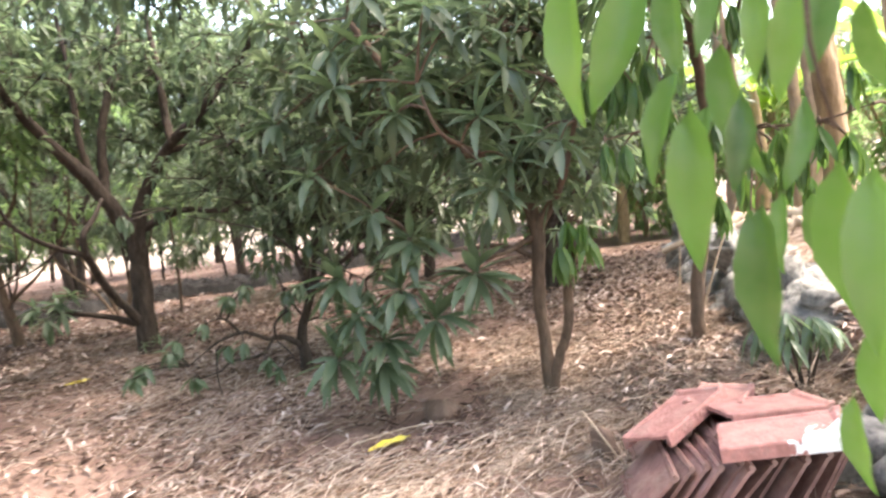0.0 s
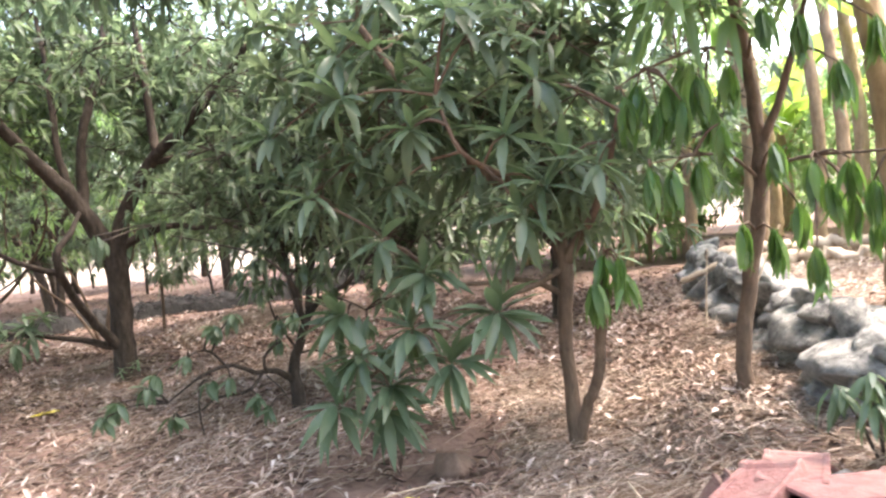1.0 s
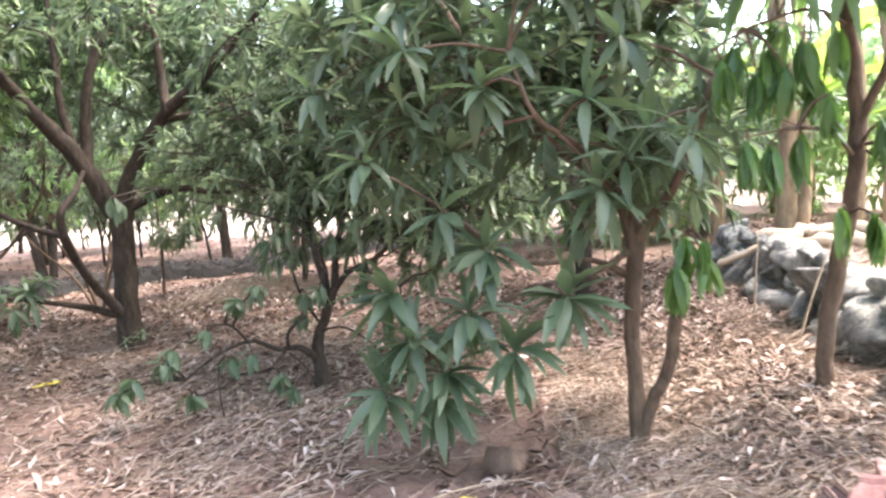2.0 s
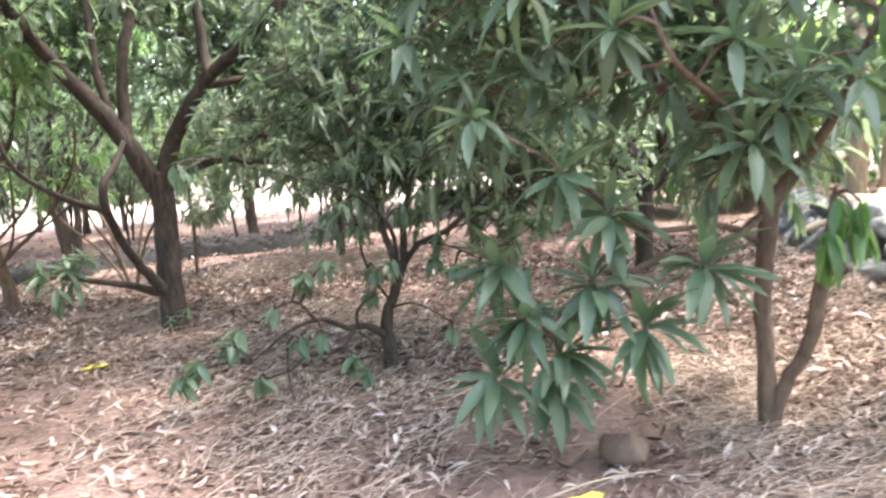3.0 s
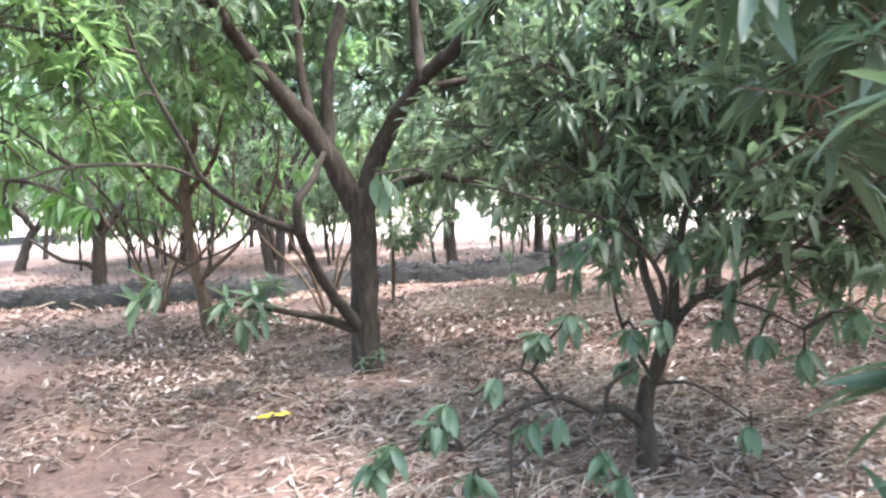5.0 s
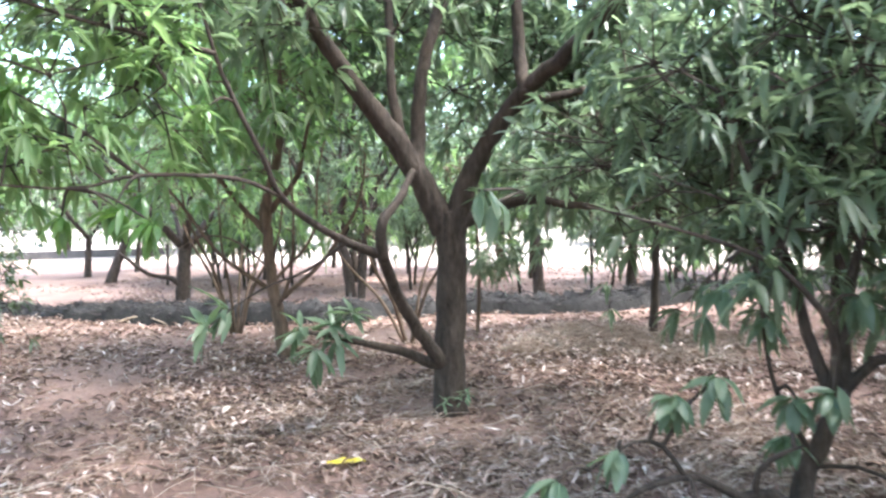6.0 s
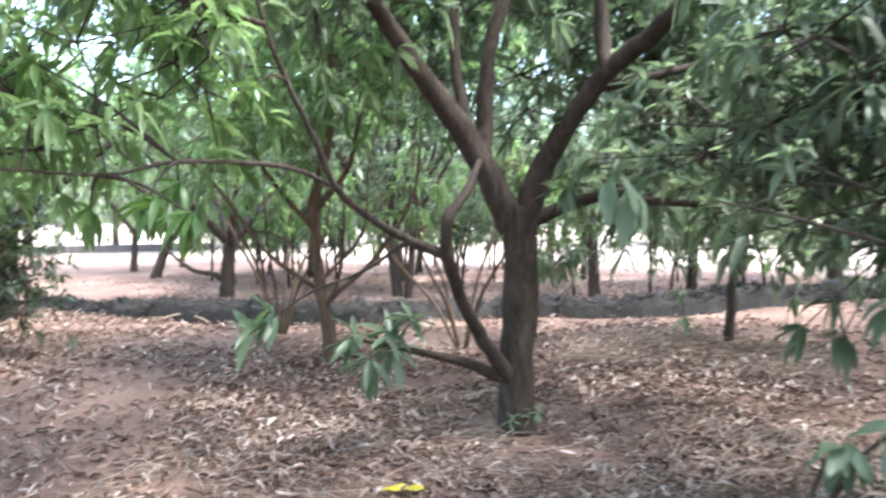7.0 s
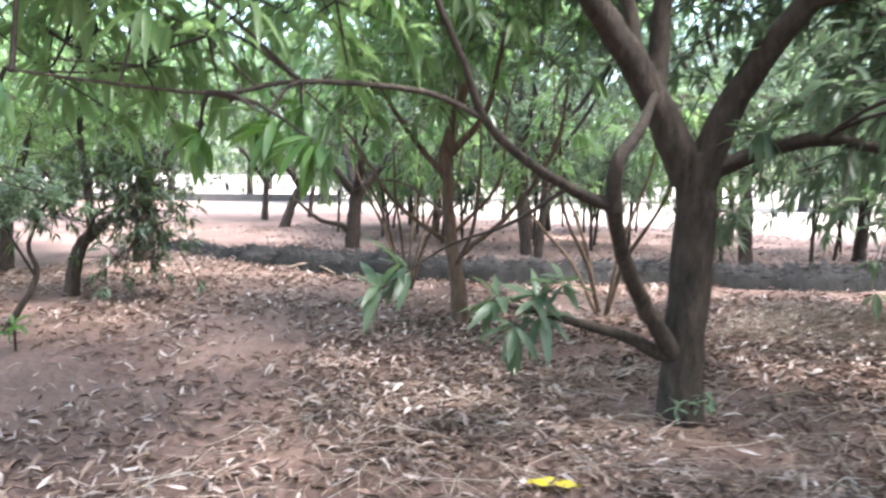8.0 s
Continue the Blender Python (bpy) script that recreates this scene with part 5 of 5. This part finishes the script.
edging = holder("stone_edging", (2.0, 4.5, 0.2), "rough grey dry-stone edging holding the sunlit terrace", "stone wall")
STONES = [rock_mesh("stone", (0.14, 0.10, 0.075), s) for s in range(1, 10)]
g = np.random.default_rng(17)
y = 3.55
while y < 8.6:
    for level in range(3):
        wx = float(wall_x(y)) + 0.07 * level + g.uniform(-0.04, 0.05)
        sc = g.uniform(0.5, 1.25) * (1.15 if level == 0 else 0.95)
        yy = y + g.uniform(-0.08, 0.08)
        z0 = float(height(np.array(wx - 0.15), np.array(yy)))
        ob = new("stone", STONES[int(g.integers(9))])
        ob.parent = edging
        ob.matrix_parent_inverse = Matrix.Translation(-edging.location)
        ob.matrix_basis = pose(wx, yy, z0 + 0.05 + 0.135 * level, g.uniform(0, 360), g.uniform(-60, 60), g.uniform(0, 360)) @ Matrix.Diagonal((sc * g.uniform(0.8, 1.3), sc * g.uniform(0.8, 1.3), sc, 1))
    y += g.uniform(0.14, 0.22)
for n, (x, y, z, s) in enumerate([(2.00, 3.75, 0.43, (0.30, 0.26, 0.12)), (2.02, 4.45, 0.45, (0.26, 0.30, 0.10)), (2.22, 5.3, 0.48, (0.25, 0.3, 0.12)), (2.25, 4.0, 0.50, (0.25, 0.2, 0.10))]):
    ob = new("slab", rock_mesh("slab", s, 20 + n))
    ob.parent = edging
    ob.matrix_parent_inverse = Matrix.Translation(-edging.location)
    ob.matrix_basis = pose(x, y, z, 4 * n - 6, 5 - 3 * n, 40 * n)
for n, (x, y, z, s) in enumerate([(1.70, 2.70, 0.12, (0.17, 0.14, 0.13)), (1.78, 2.42, 0.12, (0.15, 0.16, 0.13)), (1.62, 2.98, 0.14, (0.12, 0.11, 0.09)), (1.92, 2.85, 0.14, (0.18, 0.16, 0.15)), (1.45, 3.02, 0.20, (0.07, 0.06, 0.05))]):
    ob = new("boulder", rock_mesh("boulder", s, 40 + n))
    ob.matrix_basis = pose(x, y, z, 10 * n, 0, 50 * n)
    tagged(ob, "weathered grey boulder beside the stacked roof tiles", "rock", "boulders by the tiles")

# dry sticks lying in the litter
for a, b, sag in (((0.75, 3.12, 0.22), (0.88, 2.93, 0.04), 0.0), ((0.55, 3.53, 0.03), (1.09, 3.57, 0.03), 0.02), ((0.75, 3.75, 0.03), (1.25, 3.6, 0.07), 0.01), ((-0.35, 3.55, 0.02), (0.15, 3.75, 0.03), 0.015), ((-2.6, 5.6, 0.03), (-2.2, 5.45, 0.02), 0.01)):
    mid = ((a[0] + b[0]) / 2, (a[1] + b[1]) / 2 + 0.02, (a[2] + b[2]) / 2 + sag)
    tagged(new("dry_stick", limb_mesh("dry_stick", [a, mid, b], [0.005, 0.004, 0.0025], WOOD_PALE, sides=5, seed=72)), "thin pale dry stick lying in leaf litter", "stick", "dry sticks in the litter")

# logs and stalks on the terrace
for n, (pts, r) in enumerate([([(2.25, 6.5, 0.56), (2.8, 6.35, 0.60), (3.5, 6.1, 0.58)], [0.06, 0.055, 0.045]), ([(2.35, 7.1, 0.58), (3.0, 7.1, 0.62), (3.7, 6.9, 0.60)], [0.07, 0.06, 0.05]), ([(1.95, 6.9, 0.42), (2.3, 6.8, 0.58), (2.6, 6.9, 0.60)], [0.03, 0.025, 0.02])]):
    tagged(new("log", limb_mesh("log", pts, r, WOOD_PALE, sides=10, seed=60 + n, wander=0.02)), "sun-bleached pale log lying on the terrace", "log", "logs on the terrace")
tagged(new("dry_stalk", limb_mesh("dry_stalk", [(1.80, 5.75, 0.24), (1.83, 5.78, 0.5), (1.86, 5.8, 0.78)], [0.008, 0.006, 0.003], WOOD_PALE, sides=5, seed=70)), "thin pale upright stalk by the stone edging", "stalk")
tagged(new("dry_stalk", limb_mesh("dry_stalk", [(1.78, 5.0, 0.25), (1.92, 5.05, 0.6), (2.1, 5.1, 0.95)], [0.008, 0.006, 0.003], WOOD_PALE, sides=5, seed=71)), "thin pale leaning stalk by the stone edging", "stalk")


# ---- stacked roof tiles ----
def tile_mesh(name, mat, lip):
    """A flat clay tile whose long edges turn down, with a raised hook at one end."""
    L, W, T = 0.40, 0.22, 0.016
    us = np.array([-0.5, -0.47, -0.2, 0.1, 0.40, 0.44, 0.5])
    prof = [(-0.5, -lip), (-0.5, -0.006), (-0.48, 0.0), (-0.42, 0.0), (-0.39, -0.004), (0.0, -0.003), (0.39, -0.004), (0.42, 0.0), (0.48, 0.0), (0.5, -0.006), (0.5, -lip)]
    inner = [(-0.44, -lip), (-0.44, -T - 0.004), (-0.43, -T), (-0.42, -T), (-0.39, -T - 0.004), (0.0, -T - 0.003), (0.39, -T - 0.004), (0.42, -T), (0.43, -T), (0.44, -T - 0.004), (0.44, -lip)]
    verts, faces = [], []
    for rows in (prof, inner):
        for u in us:
            end = 0.010 if u > 0.42 else -0.004 if u < -0.48 else 0.0
            for v, h in rows:
                verts.append((u * L, v * W, h + (end if rows is prof and h > -0.01 else 0.0)))
    m = len(prof)
    o = len(us) * m
    for i in range(len(us) - 1):
        for j in range(m - 1):
            a = i * m + j
            faces.append((a, a + m, a + m + 1, a + 1))
            faces.append((o + a, o + a + 1, o + a + m + 1, o + a + m))
        a, b = i * m, i * m + m - 1
        faces += [(a, o + a, o + a + m, a + m), (b, b + m, o + b + m, o + b)]
    for j in range(m - 1):
        a, b = j, (len(us) - 1) * m + j
        faces += [(a, a + 1, o + a + 1, o + a), (b, o + b, o + b + 1, b + 1)]
    return mesh_of(name, verts, faces, mat, False)


TILE_MESH, TILE_LIMED, TILE_LEAN = tile_mesh("roof_tile", TILE, 0.050), tile_mesh("roof_tile_limed", TILE_SPLASH, 0.050), tile_mesh("roof_tile_lean", TILE_DUSTY_SHADED, 0.026)


def roof_tile(x, y, z, rx, ry, rz, limed=False):
    ob = new("roof_tile", TILE_LIMED if limed else TILE_MESH)
    ob.matrix_basis = pose(x, y, z, rx, ry, rz)
    tagged(ob, "red clay roof tile splashed with white lime" if limed else "weathered red clay roof tile in a leaning stack", "roof tile", "stacked roof tiles")


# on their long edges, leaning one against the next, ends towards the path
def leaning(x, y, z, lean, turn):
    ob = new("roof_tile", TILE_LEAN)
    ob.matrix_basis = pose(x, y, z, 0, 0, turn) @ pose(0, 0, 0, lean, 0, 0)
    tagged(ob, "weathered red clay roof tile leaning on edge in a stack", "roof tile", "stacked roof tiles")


gt = random.Random(9)
for n in range(13):
    leaning(0.93 + 0.05 * n, 2.67 + gt.uniform(-0.05, 0.04), 0.095 + 0.003 * n, 136 - 1.0 * n + gt.uniform(-5, 5), 92 + gt.uniform(-8, 8))
for n in range(8):
    leaning(1.0 + 0.06 * n, 2.95 + gt.uniform(-0.04, 0.04), 0.12, 132 + gt.uniform(-6, 6), 88 + gt.uniform(-8, 8))
# lying on top
roof_tile(1.07, 2.86, 0.270, -14, -10, 44)
roof_tile(1.34, 2.50, 0.300, 3, -7, -14, True)
roof_tile(1.40, 2.80, 0.290, -3, 4, 14)
roof_tile(1.30, 3.04, 0.270, 0, 8, 66)

# stump and husk in the litter
stump = tagged(new("tree_stump", limb_mesh("tree_stump", [(0.82, 3.12, -0.04), (0.83, 3.11, 0.06), (0.815, 3.10, 0.14)], [0.055, 0.045, 0.035], HUSK, sides=12, rough=0.25, seed=80)), "short weathered grey-brown stump among dry leaves", "tree stump")
husk = new("husk", rock_mesh("husk", (0.10, 0.095, 0.09), 61, HUSK))
husk.matrix_basis = pose(0.06, 3.97, 0.0, 0, 0, 20)
tagged(husk, "round brown husk half buried in dry litter", "husk")


# ---- litter ----
def litter_spots(k, g, box, clump=0.55):
    x, y = g.uniform(box[0], box[1], k), g.uniform(box[2], box[3], k)
    f = np.sin(2.1 * x + 1.3 * np.sin(1.1 * y)) * np.sin(1.7 * y + 1.1 * np.sin(1.4 * x + 2)) + 0.5 * np.sin(5.3 * x + y) * np.sin(4.7 * y - x)
    keep = g.random(k) < np.clip(clump + 0.45 * f, 0.06, 1)
    bare = np.exp(-((x + 4.6) ** 2 / 3.0 + (y - 5.0) ** 2 / 0.9))      # the trodden soil on the clearing
    bare = 0.3 * bare + 0.6 * np.exp(-((x + 2.9) ** 2 / 1.8 + (y - 4.5) ** 2 / 0.7))
    keep &= g.random(k) > bare
    return x[keep], y[keep]


def litter(name, label, spots, size, mat, seed, flat=0.25, lift=0.012, thin=(0.15, 0.27)):
    g = np.random.default_rng(seed)
    x, y = np.concatenate([s[0] for s in spots]), np.concatenate([s[1] for s in spots])
    n = len(x)
    a = g.uniform(0, 6.283, n)
    way = unit(np.stack([np.cos(a), np.sin(a), g.normal(0.05, flat, n)], 1))
    at = np.stack([x, y, height(x, y) + g.uniform(0.004, lift + 0.012, n)], 1)
    ln = size * g.uniform(0.55, 1.3, n)
    v, t, q = many_leaves(at, way, ln, ln * g.uniform(*thin, n), g.uniform(-0.15, 0.25, n), g, fold=0.45, curl=g.choice([-0.8, -0.4, 0.5, 1.0], n))
    V = v.reshape(n, 8, 3)
    V[:, :, 2] -= (V[:, :, 2] - height(V[:, :, 0], V[:, :, 1])).min(1)[:, None] - g.uniform(0.0, lift, n)[:, None]
    tagged(new(name, blades_mesh(name, v, t, q, mat)), label, "dry leaves", kind="stuff")


g = np.random.default_rng(23)
litter("leaf_litter", "curled dry brown mango leaves strewn over the soil", [
    litter_spots(50000, g, (-5.5, 2.0, 2.2, 9.0), 0.6), litter_spots(30000, g, (-11, 1.5, 5.5, 12), 0.6), litter_spots(2600, g, (0.4, 2.0, 3.0, 8.0), 0.9), litter_spots(4000, g, (1.9, 5.0, 3.0, 10.0), 0.9), litter_spots(12000, g, (-15, 2, 12, 20), 0.5)], 0.082, DRY, 24)


g = np.random.default_rng(29)
litter("pale_leaf_litter", "larger pale curled leaves lying on the litter", [litter_spots(5200, g, (-6.5, 2.0, 2.2, 9.5), 0.5), litter_spots(5000, g, (-11, -1.0, 6.0, 11.5), 0.5), litter_spots(1500, g, (-3.6, -1.4, 8.6, 10.6), 1.0), litter_spots(500, g, (0.6, 2.0, 3.2, 7.0), 0.9)], 0.092, PALE, 25, flat=0.22, lift=0.02)


def straw_layer():
    g = np.random.default_rng(33)
    spots = [litter_spots(20000, g, (-4.5, 1.8, 2.0, 7.5), 0.5), litter_spots(7500, g, (0.3, 1.9, 3.0, 6.0), 0.95), litter_spots(1600, g, (-0.6, 1.0, 2.2, 3.4), 0.7), litter_spots(9000, g, (1.95, 4.2, 3.2, 8.0), 0.95), litter_spots(4500, g, (-3.5, -1.5, 8.9, 10.5), 1.0)]
    x, y = np.concatenate([s[0] for s in spots]), np.concatenate([s[1] for s in spots])
    n = len(x)
    a = 0.9 * np.sin(1.3 * x + 0.7 * y) + g.normal(0, 0.7, n)
    ln = g.uniform(0.08, 0.42, n)
    p = np.stack([x, y, height(x, y) + 0.008], 1)
    e = p + np.stack([np.cos(a) * ln, np.sin(a) * ln, np.abs(g.normal(0.01, 0.03, n))], 1)
    e[:, 2] = np.maximum(e[:, 2], height(e[:, 0], e[:, 1]) + 0.006)
    v, q = many_twigs(p, e, g.uniform(0.0015, 0.0036, n), 0.0012, 0.012, g)
    tagged(new("straw", fast_mesh("straw", v, q, STRAW)), "dry straw and grass stalks matted over the ground", "straw", kind="stuff")


straw_layer()
for n, (x, y, a, s) in enumerate([(-3.15, 5.78, 10, 1.1), (-0.18, 3.53, 25, 1.1)]):
    ob = new("fallen_leaf", leaf_blade("fallen_leaf", 0.20, 0.075, -0.12, LEAF_YELLOW, 0.10))
    ob.matrix_basis = turned((x - 0.09, y, float(height(np.array(x), np.array(y))) + 0.02), (math.cos(radians(a)), math.sin(radians(a)), 0.0), 0, s)
    tagged(ob, "bright yellow fallen leaf lying on brown litter", "leaf", "yellow fallen leaves")
